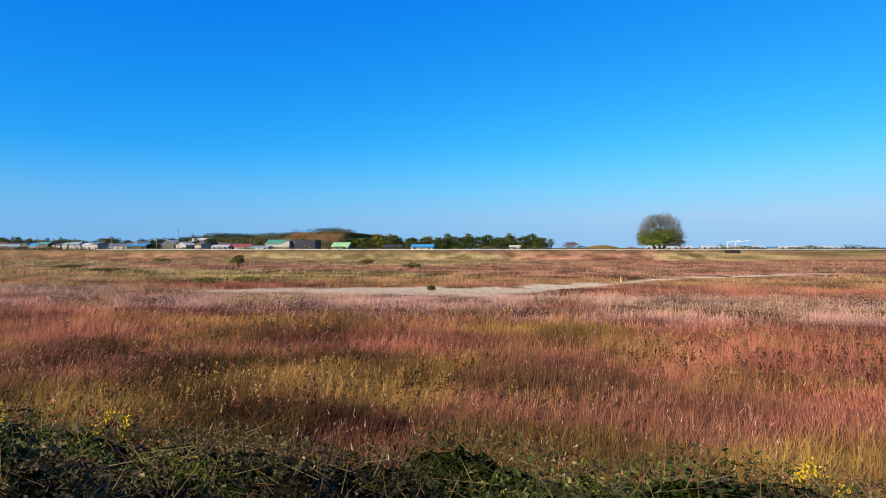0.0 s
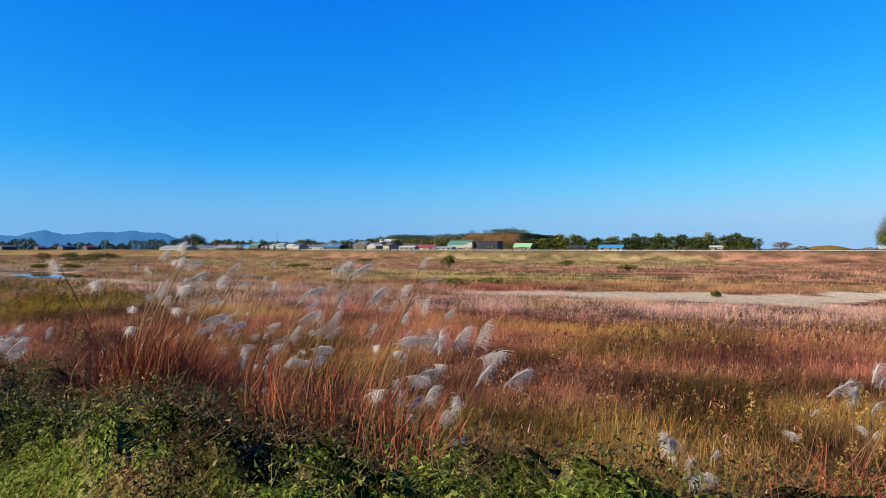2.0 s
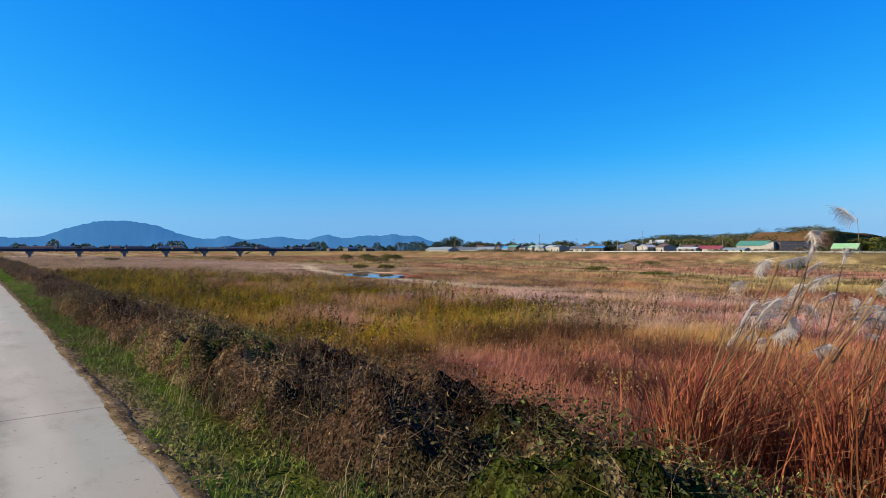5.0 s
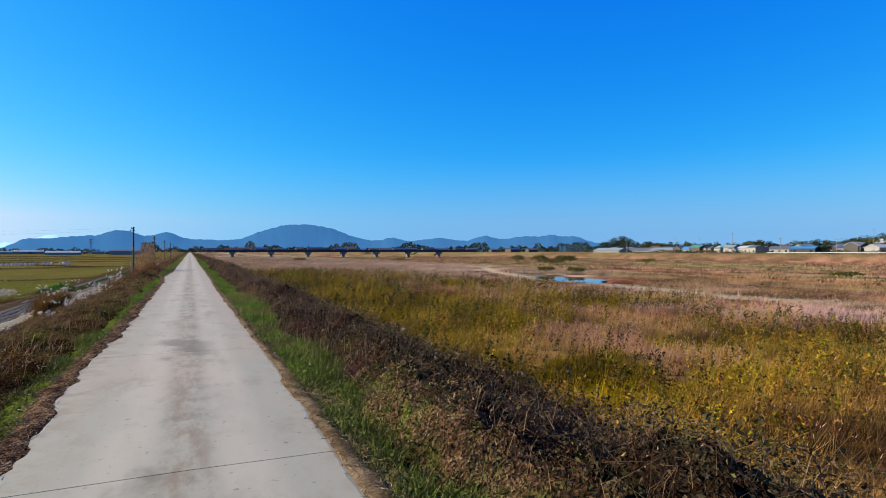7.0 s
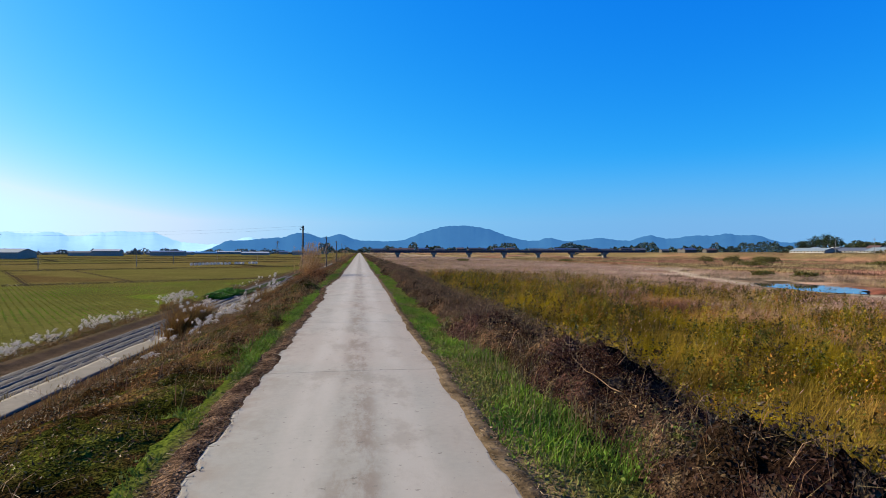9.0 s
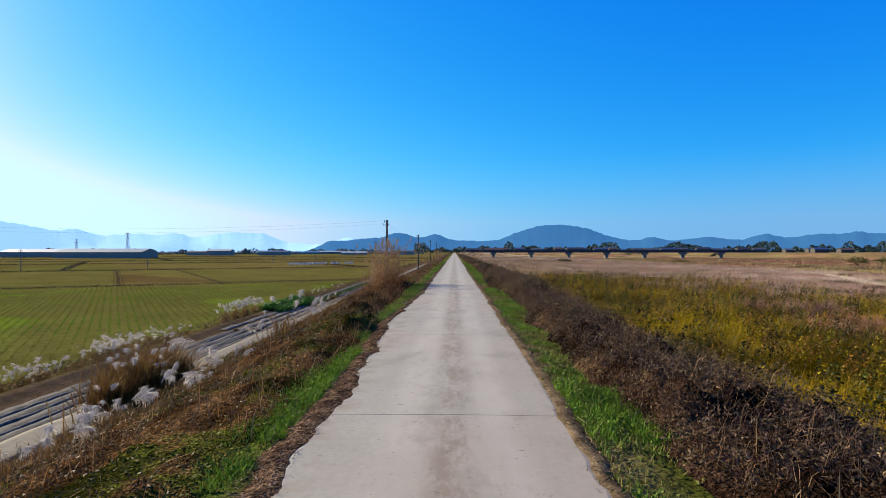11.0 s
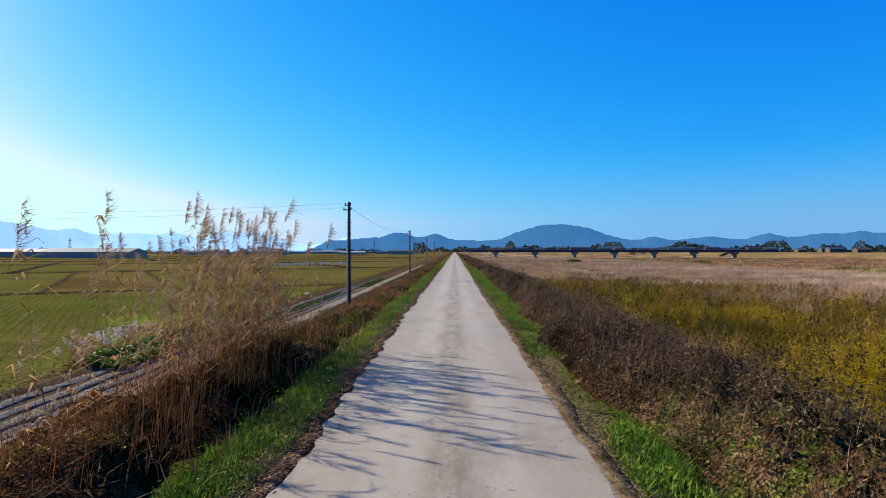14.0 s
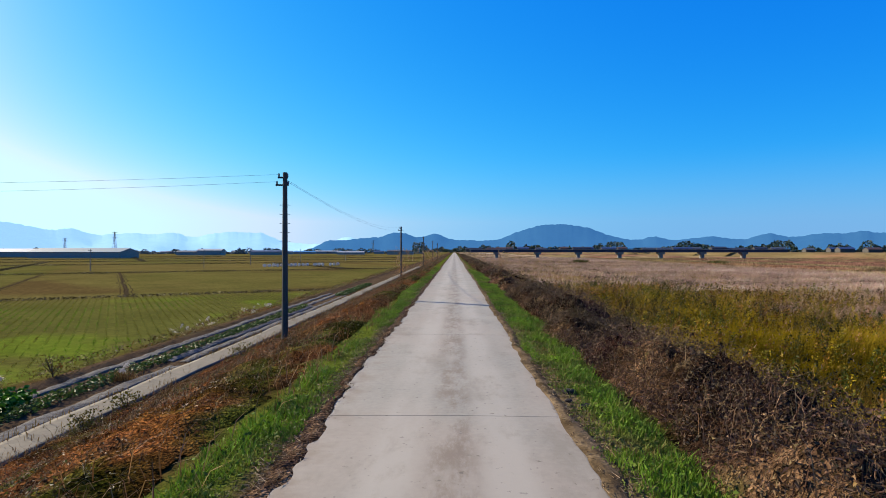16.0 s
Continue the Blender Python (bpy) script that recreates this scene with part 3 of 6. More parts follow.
def thicket_right(x, y):
    lump = 0.1 + 0.72 * mounds(x, y * 0.8, 1.6, 81) + 0.3 * mounds(x, y, 0.65, 82) + 0.25 * (fbm(x / 4, y / 6, 83) - 0.5)
    edge = 2.1 + (fbm(y / 3, 0 * y, 4) - 0.5) * 1.0 + 0.45 * bump(y, 83, 9) + 0.4 * step(24, 34, y) * step(62, 48, y) + 0.3 * bump(y, 117.5, 4) - 0.4 * bump(y, 128.5, 5) + 0.15 * step(134, 140, y)
    hem = 2.6 * step(53, 68, y)
    rise = step(0, 0.9, x - edge) * step(0, 1, (15.5 - 2.5 * hem - x - (fbm(y / 5, 0 * y + 3, 4) - 0.5) * 3) / (4 - 0.5 * hem))
    low = 1 - (0.62 - 0.12 * step(30, 10, y)) * step(5.6, 8.4, x)
    heaps = (0.45 * step(108, 116, y) + 0.55 * step(136, 144, y)) * mounds(x, y * 0.7, 2.7, 98) * bump(x, 4.9, 1.7) + 0.4 * mounds(x, y * 0.8, 2.2, 99) * bump(y, 92, 14) * bump(x, 4.8, 1.6)
    return rise * (lump + heaps) * low * (1.0 - 0.12 * step(60, 74, y) - 0.2 * step(137, 147, y)) * (1 - 0.55 * bump(x, 3.9, 1.0) * bump(y, 32.6, 1.2))


def brush_mass(name, height, x0, x1, y0, y1, step_x, step_y, cols, label, body=0.8):
    """The matted heart of a thicket: an uneven mass of leaves and dead stems under its outer sprays."""
    xs, ys = np.arange(x0, x1, step_x), np.arange(y0, y1, step_y)
    X, Y = np.meshgrid(xs, ys)
    x, y = X.ravel(), Y.ravel()
    r = np.random.default_rng(88)
    x, y = x + r.uniform(-0.35, 0.35, len(x)) * step_x, y + r.uniform(-0.35, 0.35, len(x)) * step_y
    h = height(x, y)
    z = land(x, y) - 0.06 + np.clip(h * body, 0, None) * (0.5 + 0.85 * fbm(x * 2.6, y * 2.6, 88, 4)) + np.clip(h, 0, 0.6) * (0.35 * (fbm(x * 5, y * 5, 87, 2) - 0.5) + r.normal(0, 0.06, len(x)))
    i = (np.arange(len(ys) - 1)[:, None] * len(xs) + np.arange(len(xs) - 1)[None]).ravel()
    F = np.stack([i, i + 1, i + len(xs) + 1, i + len(xs)], 1)
    F = F[(h[F] > 0.1).any(1)]
    # dimmer than the outer leaves: shade under the sprays put into the colour
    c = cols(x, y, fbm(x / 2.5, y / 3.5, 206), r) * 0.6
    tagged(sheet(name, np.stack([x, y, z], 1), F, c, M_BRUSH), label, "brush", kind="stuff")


def brambles(name, seed, n, x0, x1, y0, y1, height, cols, size, label, lean=1.0, twig=3, broad=0.12, mat_n=0):
    """Leaf ends and twigs over a thicket, thickest near x0 when lean is over 1."""
    s = Soup(seed)
    x, y = x0 + (x1 - x0) * s.r.random(n) ** lean, s.r.uniform(y0, y1, n)
    b = height(x, y)
    ok = b > 0.12
    x, y, b = x[ok], y[ok], b[ok]
    u = 0.6 + 0.52 * s.r.random(len(x)) ** 0.8
    P = place(x, y, 0) + np.stack([0 * x, 0 * x, b * u], 1)
    mix = fbm(x / 2.5, y / 3.5, seed + 5)
    c = jitter(cols(x, y, mix, s.r), s.r, 0.3, 0.1)
    big = s.r.random(len(x)) < broad
    sz = s.r.uniform(0.5, 1.5, len(x)) * size
    s.leaves(P[big], sz[big], c[big])
    s.flecks(P[~big], sz[~big] * 0.9, c[~big], 0.7)
    if mat_n:
        # older leaves lying close over the matted stems
        mx, my = s.r.uniform(x0, x1, mat_n), s.r.uniform(y0, y1, mat_n)
        mb = height(mx, my)
        near = mb > 0.1
        mx, my, mb = mx[near], my[near], mb[near]
        Q = place(mx, my, 0) + np.stack([0 * mx, 0 * mx, mb * s.r.uniform(0.65, 1.05, len(mx)) + 0.02], 1)
        s.flecks(Q, s.r.uniform(1.0, 1.7, len(mx)) * size, jitter(cols(mx, my, fbm(mx / 2.5, my / 3.5, seed + 5), s.r) * 0.9, s.r, 0.55, 0.1), 0.75)
    k = len(x) // twig
    d = s.r.normal(size=(k, 3)) * [0.2, 0.2, 0.12] + [0.03, 0, 0.14]
    s.twigs(P[:k], d * (size / 0.05) ** 0.5, np.full(k, 0.0035 * size / 0.05), jitter(np.tile(lin(118, 96, 72), (k, 1)), s.r, 0.45))
    s.make(name, M_LEAF, label, "bushes", 0.78)


def right_cols(x, y, mix, r):
    green, olive, brown, dark, purple = (np.array(lin(*c)) for c in ((98, 112, 46), (112, 104, 54), (122, 94, 70), (68, 50, 40), (86, 60, 56)))
    clump = vnoise(x / 1.1, y / 1.4, 96)
    leafy = 0.27 * step(58, 36, y) - 0.04 * bump(y, 58, 12) - 0.16 * step(66, 86, y)
    c = lerp(np.tile(brown, (len(x), 1)), green, step(0.52, 0.68, 0.5 * mix + 0.5 * clump + leafy + r.uniform(-0.16, 0.16, len(x))))
    c = lerp(c, olive, step(0.55, 0.8, r.random(len(x))) * step(64, 34, y) * 0.6)
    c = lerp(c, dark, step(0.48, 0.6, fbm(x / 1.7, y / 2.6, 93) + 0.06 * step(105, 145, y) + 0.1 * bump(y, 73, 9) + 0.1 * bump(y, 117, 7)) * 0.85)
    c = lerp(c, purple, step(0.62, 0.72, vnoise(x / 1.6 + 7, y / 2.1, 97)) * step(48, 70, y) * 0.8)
    # tone blotches: uneven leaf colour, with the shade of gaps painted in
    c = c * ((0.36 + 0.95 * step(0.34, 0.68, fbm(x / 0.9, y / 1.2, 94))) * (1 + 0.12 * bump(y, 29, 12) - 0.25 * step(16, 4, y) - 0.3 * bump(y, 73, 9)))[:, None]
    return lerp(c, np.array(lin(172, 146, 108)), (r.random(len(x)) < 0.04) * 0.6)


def lower_cols(x, y, mix, r):
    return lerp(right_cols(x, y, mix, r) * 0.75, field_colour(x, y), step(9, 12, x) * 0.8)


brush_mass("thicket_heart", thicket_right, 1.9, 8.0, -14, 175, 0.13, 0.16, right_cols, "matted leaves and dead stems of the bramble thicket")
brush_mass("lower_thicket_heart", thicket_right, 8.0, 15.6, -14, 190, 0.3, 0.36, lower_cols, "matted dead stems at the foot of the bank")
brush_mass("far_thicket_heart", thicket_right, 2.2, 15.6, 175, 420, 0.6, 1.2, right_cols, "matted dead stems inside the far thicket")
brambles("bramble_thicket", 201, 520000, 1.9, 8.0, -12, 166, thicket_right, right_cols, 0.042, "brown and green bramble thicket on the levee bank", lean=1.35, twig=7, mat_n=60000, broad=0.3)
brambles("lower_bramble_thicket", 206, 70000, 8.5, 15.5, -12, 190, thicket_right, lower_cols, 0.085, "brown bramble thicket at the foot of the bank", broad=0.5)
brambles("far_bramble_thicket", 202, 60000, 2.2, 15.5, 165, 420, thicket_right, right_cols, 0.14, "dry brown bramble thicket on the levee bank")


def weeds_left(x, y):
    lump = 0.07 + 0.24 * mounds(x, y * 0.8, 1.5, 83) * (0.7 + 0.9 * step(103, 112, y) * step(142, 136, y)) + 0.16 * mounds(x, y, 0.5, 84) + 0.12 * (fbm(x / 2.5, y / 3, 86) - 0.5)
    stand_up = 0.3 * step(115, 121, y) * step(138, 132, y) * step(-3.2, -4.2, x) * step(-7.2, -5.8, x)
    return (0.35 + 0.4 * step(100, 112, y) + (0.65 - 0.3 * step(100, 112, y)) * step(-10.2, -8.0, x)) * step(0, 1, (-1.9 - 0.5 * step(110, 115, y) - x) / 1.0) * step(-11.0, -10.4, x) * (lump + stand_up + 0.35 * bump(x, -9.3, 1.1) * step(104, 112, y) * step(148, 140, y))


def left_cols(x, y, mix, r):
    green, brown, dark, rust = (np.array(lin(*c)) for c in ((98, 102, 40), (124, 92, 58), (70, 50, 38), (146, 88, 50)))
    c = lerp(np.tile(brown, (len(x), 1)), green, step(0.5, 0.64, 0.6 * mix + 0.4 * vnoise(x / 0.7, y / 0.9, 99) - 0.035 + 0.1 * step(-4.8, -2.8, x) * (0.3 + 0.7 * step(98, 108, y)) + 0.03 * step(136, 145, y) + r.uniform(-0.12, 0.12, len(x))))
    c = lerp(c, rust, step(135, 142, y) * step(0.45, 0.6, fbm(x / 2, y / 4, 19)) * 0.8)
    c = lerp(c, dark, step(0.4, 0.62, fbm(x / 3, y / 6, 91)) * step(100, 118, y) * step(138, 130, y) * 0.55)
    return c * ((0.34 + 0.95 * step(0.32, 0.68, fbm(x / 0.6, y / 0.8, 95))) * (1 - 0.4 * bump(y, 72, 12)))[:, None]


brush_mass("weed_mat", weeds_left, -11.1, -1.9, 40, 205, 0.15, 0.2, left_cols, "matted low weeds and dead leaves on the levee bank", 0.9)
brambles("bank_weeds", 203, 210000, -11.1, -1.9, 55, 200, weeds_left, left_cols, 0.036, "low brown and green weeds on the levee bank", twig=6, mat_n=50000, broad=0.3)
brambles("far_bank_weeds", 204, 45000, -11.0, -1.9, 200, 420, weeds_left, left_cols, 0.16, "dry brown weeds on the levee bank")


def rim_weeds(x, y):
    n = fbm(x / 1.2, y / 2.5, 85)
    hedge = 1.25 * bump(x, -24.3, 1.3) * (0.25 + 0.75 * step(88, 98, y) * step(152, 142, y)) * (0.55 + 0.6 * mounds(x, y * 0.6, 2.4, 87))
    return np.maximum(np.maximum(hedge, 0.5 * bump(x, -20.5, 2.6)), 0.5 * bump(x, -17.7, 0.9)) * np.clip((n - 0.24) * 2.2, 0.05, 1)


def rim_cols(x, y, mix, r):
    c = left_cols(x, y, mix, r)
    c = lerp(c, np.array(lin(112, 76, 66)), bump(x, -24.3, 1.4) * step(152, 140, y) * 0.8)
    return lerp(c, np.array(lin(116, 110, 54)), step(-23.2, -21.5, x) * step(0.45, 0.6, fbm(x / 1.5, y / 4, 62)) * 0.7)


brambles("paddy_edge_weeds", 205, 110000, -28, -17.2, 70, 330, rim_weeds, rim_cols, 0.12, "brown weeds along the paddy edge", broad=0.4)


def verge(name, seed, n, side, y0, y1):
    """Short grass and creeping weeds in lush and thin patches beside the lane."""
    s = Soup(seed)
    y = s.r.uniform(y0, y1, n)
    if side > 0:
        reach = 0.75 + 0.55 * fbm(y / 4, 0 * y, 36) + 0.6 * bump(y, 83, 9) + 0.35 * step(62, 45, y) - 0.45 * bump(y, 128.5, 5)
        d = 0.1 + 0.12 * fbm(y / 2, 0 * y, 37) + s.r.random(n) * reach
        x = road_right(y) + d
    else:
        reach = 0.4 + 0.75 * fbm(y / 4, 0 * y, 38)
        d = (0.22 + 0.2 * fbm(y / 2, 0 * y, 39)) * (1 - 0.45 * step(110, 115, y)) + s.r.random(n) ** 1.2 * reach
        x = road_left(y) - d
    patch = 0.6 * fbm(x / 1.2, y / 2.6, seed) + 0.4 * fbm(x / 0.4, y / 0.5, seed + 1)
    ok = patch + s.r.uniform(-0.1, 0.1, n) + (0.05 + 0.1 * bump(y, 83, 10) - 0.2 * bump(y, 128.5, 5) - 0.1 * step(48, 36, y) + 0.06 * bump(y, 117, 5) if side > 0 else -0.07 * step(98, 84, y) + 0.1 * step(110, 115, y) - 0.07 * step(132, 140, y)) > 0.46
    x, y, patch, d = x[ok], y[ok], patch[ok], d[ok]
    k = len(x)
    lush = step(0.4, 0.6, patch)
    c = lerp(np.tile(lin(74, 108, 36), (k, 1)), np.array(lin(128, 166, 44)), 1.6 * fbm(x / 0.5, y / 0.7, seed + 2) - 0.35)
    c = lerp(c, np.array(lin(146, 126, 78)), (1 - lush) * (0.55 if side > 0 else 0.35) + (s.r.random(k) < 0.14) * 0.5)
    c = lerp(c, np.array(lin(92, 96, 46)), 0.75 * bump(y, 64, 11) + 0.4 * step(100, 80, y) * (side < 0))
    h = s.r.uniform(0.05, 0.13, k) * (0.5 + 0.8 * lush) * (0.75 + 0.4 * d)
    s.blades(place(x, y), h, s.r.uniform(0.012, 0.026, k), 1.1, jitter(c * 1.12, s.r, 0.35), (0.1, 0))
    m = k // 5
    s.leaves(place(x[:m], y[:m], 0) + np.stack([s.r.normal(0, 0.08, m), s.r.normal(0, 0.08, m), s.r.random(m) * 0.12 * lush[:m] + 0.02], 1), s.r.uniform(0.035, 0.075, m), jitter(lerp(c[:m], np.array(lin(84, 96, 40)), s.r.random(m) * 0.8), s.r, 0.3))
    s.make(name, M_GRASS, "short green grass on the road verge", "grass")


verge("right_verge_grass", 301, 170000, 1, 22, 200)
verge("left_verge_grass", 302, 110000, -1, 45, 210)


def litter():
    """Dead leaves and crumbs of soil along both ragged road edges."""
    s = Soup(320)
    for side, n in ((-1, 30000), (1, 20000)):
        y = s.r.uniform(20, 200, n)
        e = road_left(y) if side < 0 else road_right(y)
        off = s.r.normal(0.15, 0.1, n)
        x = e + side * off
        z = np.where(np.abs(x) < np.abs(e), 0.008, land(x, y)) + s.r.random(n) * 0.03
        c = lerp(np.tile(lin(88, 68, 50), (n, 1)), np.array(lin(150, 122, 88)), s.r.random(n) * (0.7 if side < 0 else 1.0))
        s.flecks(np.stack([x, y, z], 1), s.r.uniform(0.012, 0.035, n), jitter(c, s.r, 0.35), 0.6)
    n = 90000
    y = s.r.uniform(20, 190, n)
    side = np.where(s.r.random(n) < 0.35, 1, -1)
    e = np.where(side > 0, road_right(y), road_left(y))
    x = e + side * (np.abs(s.r.normal(0.16, 0.14, n)) - 0.03)
    z = np.where(np.abs(x) < np.abs(e), 0.01, land(x, y)) + s.r.random(n) * 0.05
    a = s.r.uniform(0, 6.283, n)
    L = s.r.uniform(0.03, 0.14, n)
    s.twigs(np.stack([x, y, z], 1), np.stack([np.cos(a) * L, np.sin(a) * L, s.r.normal(0.0, 0.015, n)], 1), np.full(n, 0.004), jitter(lerp(np.tile(lin(92, 72, 56), (n, 1)), np.array(lin(176, 148, 112)), s.r.random(n) ** np.where(side > 0, 1.0, 2.2)), s.r, 0.35))
    s.make("leaf_litter", M_LEAF, "dead leaves and straw along the road edges", "litter")


litter()


def soil_edge(side, out0, out1, cols, label, tall=1.0):
    """Trodden soil and rotted leaves lying over a ragged edge of the lane."""
    ys, us = np.arange(-30, 215, 0.12), np.linspace(0, 1, 11)
    Y, U = np.meshgrid(ys, us, indexing="ij")
    y, u = Y.ravel(), U.ravel()
    out = (out0 + out1 * fbm(y * 0.7, 0 * y, 341 + side, 4)) * (1 - 0.5 * step(110, 115, y) * (side < 0))
    inn = 0.02 + (0.1 if side < 0 else 0.05) * step(0.4, 0.75, fbm(y * 0.9, 0 * y, 342 + side, 5))
    e = road_left(y) if side < 0 else road_right(y)
    x = e - side * inn + side * (inn + out) * u
    h = tall * np.sin(np.pi * u) ** 1.5 * (0.012 + 0.05 * fbm(x * 7, y * 6, 343, 4))
    z = np.where(u < 0.001, 0.0, lerp1(0.006, land(x, y), np.clip((u - 0.35) / 0.65, 0, 1)) + h) - 0.02 * (u > 0.999)
    i = (np.arange(len(ys) - 1)[:, None] * 11 + np.arange(10)[None]).ravel()
    c = lerp(np.tile(cols[0], (len(x), 1)), np.array(cols[1]), step(0.3, 0.7, fbm(x * 6, y * 5, 344)))
    F = np.stack([i, i + 11, i + 12, i + 1], 1)
    tagged(sheet("soil_edge", np.stack([x, y, z], 1), F if side < 0 else F[:, ::-1], c, M_BRUSH if side < 0 else M_SOIL), label, "soil", kind="stuff")


def lerp1(a, b, t):
    return a + (b - a) * t


soil_edge(-1, 0.14, 0.34, (lin(72, 56, 46), lin(122, 98, 76)), "dark soil and rotted leaves along the road edge", 0.45)
soil_edge(1, 0.1, 0.24, (lin(96, 80, 58), lin(136, 116, 88)), "pale trodden soil and straw along the road edge", 0.3)


def stubble():
    s = Soup(401)
    n = 230000
    b = np.round(s.r.uniform(-10, 150, n) / 0.9) * 0.9 + s.r.normal(0, 0.1, n)
    a = s.r.uniform(40, 229, n)
    x, y = UX * a + UY * b, UY * a - UX * b
    ok = (x < -26.5) & (x > -130) & (y > 60) & (s.r.random(n) < 0.25 + fbm(a / 9, b / 5, 402))
    x, y = x[ok], y[ok]
    k = len(x)
    c = lerp(np.tile(lin(150, 140, 62), (k, 1)), np.array(lin(126, 160, 44)), step(0.5, 0.68, fbm(x / 14, y / 14, 403)) * 0.8 + s.r.random(k) * 0.3)
    s.blades(place(x, y), s.r.uniform(0.05, 0.12, k), np.full(k, 0.13), 0.7, jitter(c, s.r, 0.3))
    s.make("rice_stubble", M_GRASS, "yellow-green rice stubble in rows", "stubble")


stubble()

def bund(a0, a1, b0, b1, w, h, seed):
    """A low weedy bank between paddies, from one corner to the other in the paddies' own axes."""
    s = Soup(seed)
    n = int(28 * math.hypot(a1 - a0, b1 - b0))
    t = s.r.random(n)
    a, b = a0 + (a1 - a0) * t + s.r.normal(0, w * 0.3, n), b0 + (b1 - b0) * t + s.r.normal(0, w * 0.3, n)
    x, y = UX * a + UY * b, UY * a - UX * b
    ok = x < -26.5
    x, y = x[ok], y[ok]
    n = len(x)
    c = lerp(np.tile(lin(78, 64, 42), (n, 1)), np.array(lin(98, 90, 44)), fbm(x / 4, y / 4, seed))
    s.flecks(place(x, y, 0) + np.stack([0 * x, 0 * x, s.r.random(n) * h], 1), s.r.uniform(0.16, 0.45, n) * (0.5 + w * 0.35), jitter(c, s.r, 0.3))
    s.make("paddy_bund", M_LEAF, "low weedy bank between two stubble paddies", "bank")


for k, a in enumerate((230, 353, 496, 602, 736, 948)):
    bund(a, a, -420, 420, 1.2 + 0.4 * k, 0.4 + 0.12 * k, 410 + k)
bund(60, 230, -5, -5, 1.2, 0.3, 422)
bund(353, 496, 160, 160, 2.0, 0.5, 423)
bund(353, 602, 30, 30, 2.0, 0.5, 424)
bund(602, 948, 90, 90, 2.8, 0.6, 425)


def paddy_track(b, a0, a1, w):
    """Two soft dark ruts of bare mud between two paddies."""
    aa, tt = np.meshgrid(np.arange(a0, a1, 0.8), np.linspace(-1, 1, 9), indexing="ij")
    a, t = aa.ravel(), tt.ravel()
    bb = b + t * w * (0.85 + 0.4 * fbm(a / 5, 0 * a + b, 431)) + (fbm(a / 9, 0 * a + b, 432) - 0.5) * 1.2
    x, y = UX * a + UY * bb, UY * a - UX * bb
    z = land(x, y) + 0.05 - 0.1 * bump(np.abs(t), 0.5, 0.22) - 0.12 * (np.abs(t) > 0.99)
    c = lerp(np.tile(lin(52, 42, 34), (len(x), 1)), np.array(lin(92, 80, 58)), fbm(x / 1.2, y / 1.2, 433) * 0.9 + 0.3 * bump(t, 0, 0.25))
    i = (np.arange(len(aa) - 1)[:, None] * 9 + np.arange(8)[None]).ravel()
    tagged(sheet("track", np.stack([x, y, z], 1), np.stack([i, i + 9, i + 10, i + 1], 1), c, M_BRUSH, smooth=True), "dark muddy wheel track between stubble paddies", "track", kind="structure")


paddy_track(49.2, 230, 353, 1.3)
paddy_track(72.0, 230, 353, 1.3)
# ---- distance ----
def ridge(name, dist, peaks, color, base_az, seed, label, haze, base):
    """A far ridge: peaks are (bearing, height, half width), all in degrees."""
    az = np.arange(base_az[0], base_az[1], 0.12)
    h = np.zeros_like(az)
    h = h + base
    for c, top, w in peaks:
        h = h + top * np.exp(-(((az - c) / w) ** 2))
    h = h * step(0, 3, az - base_az[0]) * step(0, 3, base_az[1] - az)
    h = h + (fbm(az * 1.1, 0 * az, seed, 2) - 0.5) * 0.12 * np.minimum(1, h)
    crest = (fbm(az * 4, 0 * az, seed + 1, 3) - 0.5) * 0.14
    h = np.maximum(h, 0.02)
    rad = np.radians(az)
    V, F, n = [], [], len(az)
    for k in range(4):
        f = (1, 0.66, 0.3, 0)[k]
        d = dist - 250 * (1 - f) * (1 + 0.5 * fbm(az * 0.35, 0 * az + k, seed + 3))
        z = EYE + np.tan(np.radians(h + (crest if k == 0 else 0))) * dist * f - 6 * (1 - f)
        V.append(np.stack([np.sin(rad) * d, 80 + np.cos(rad) * d, z], 1))
    V = np.concatenate(V)
    i = (np.arange(3)[:, None] * n + np.arange(n - 1)[None]).ravel()
    F = np.stack([i, i + 1, i + n + 1, i + n], 1)
    # distance haze is painted: hazy base colour plus a faint emission
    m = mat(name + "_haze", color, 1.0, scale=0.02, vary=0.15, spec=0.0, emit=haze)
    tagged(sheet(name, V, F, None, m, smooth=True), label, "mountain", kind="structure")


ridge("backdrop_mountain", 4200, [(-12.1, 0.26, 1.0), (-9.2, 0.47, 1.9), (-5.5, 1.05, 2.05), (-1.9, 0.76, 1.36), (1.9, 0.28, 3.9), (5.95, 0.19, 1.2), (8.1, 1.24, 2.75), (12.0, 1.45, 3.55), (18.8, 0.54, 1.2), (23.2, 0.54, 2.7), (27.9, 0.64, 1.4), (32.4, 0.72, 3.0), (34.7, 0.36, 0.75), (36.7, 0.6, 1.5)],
      lin(38, 66, 80), (-15, 43), 3, "wooded mountains beyond the river plain, painted in blue haze", (*lin(54, 104, 156), 0.9), 0.75)
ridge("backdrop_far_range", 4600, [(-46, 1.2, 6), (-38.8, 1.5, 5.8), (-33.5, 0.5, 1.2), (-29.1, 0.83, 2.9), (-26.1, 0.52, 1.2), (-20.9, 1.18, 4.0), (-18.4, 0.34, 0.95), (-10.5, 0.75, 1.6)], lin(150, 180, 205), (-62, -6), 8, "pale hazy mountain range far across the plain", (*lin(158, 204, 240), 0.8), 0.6)


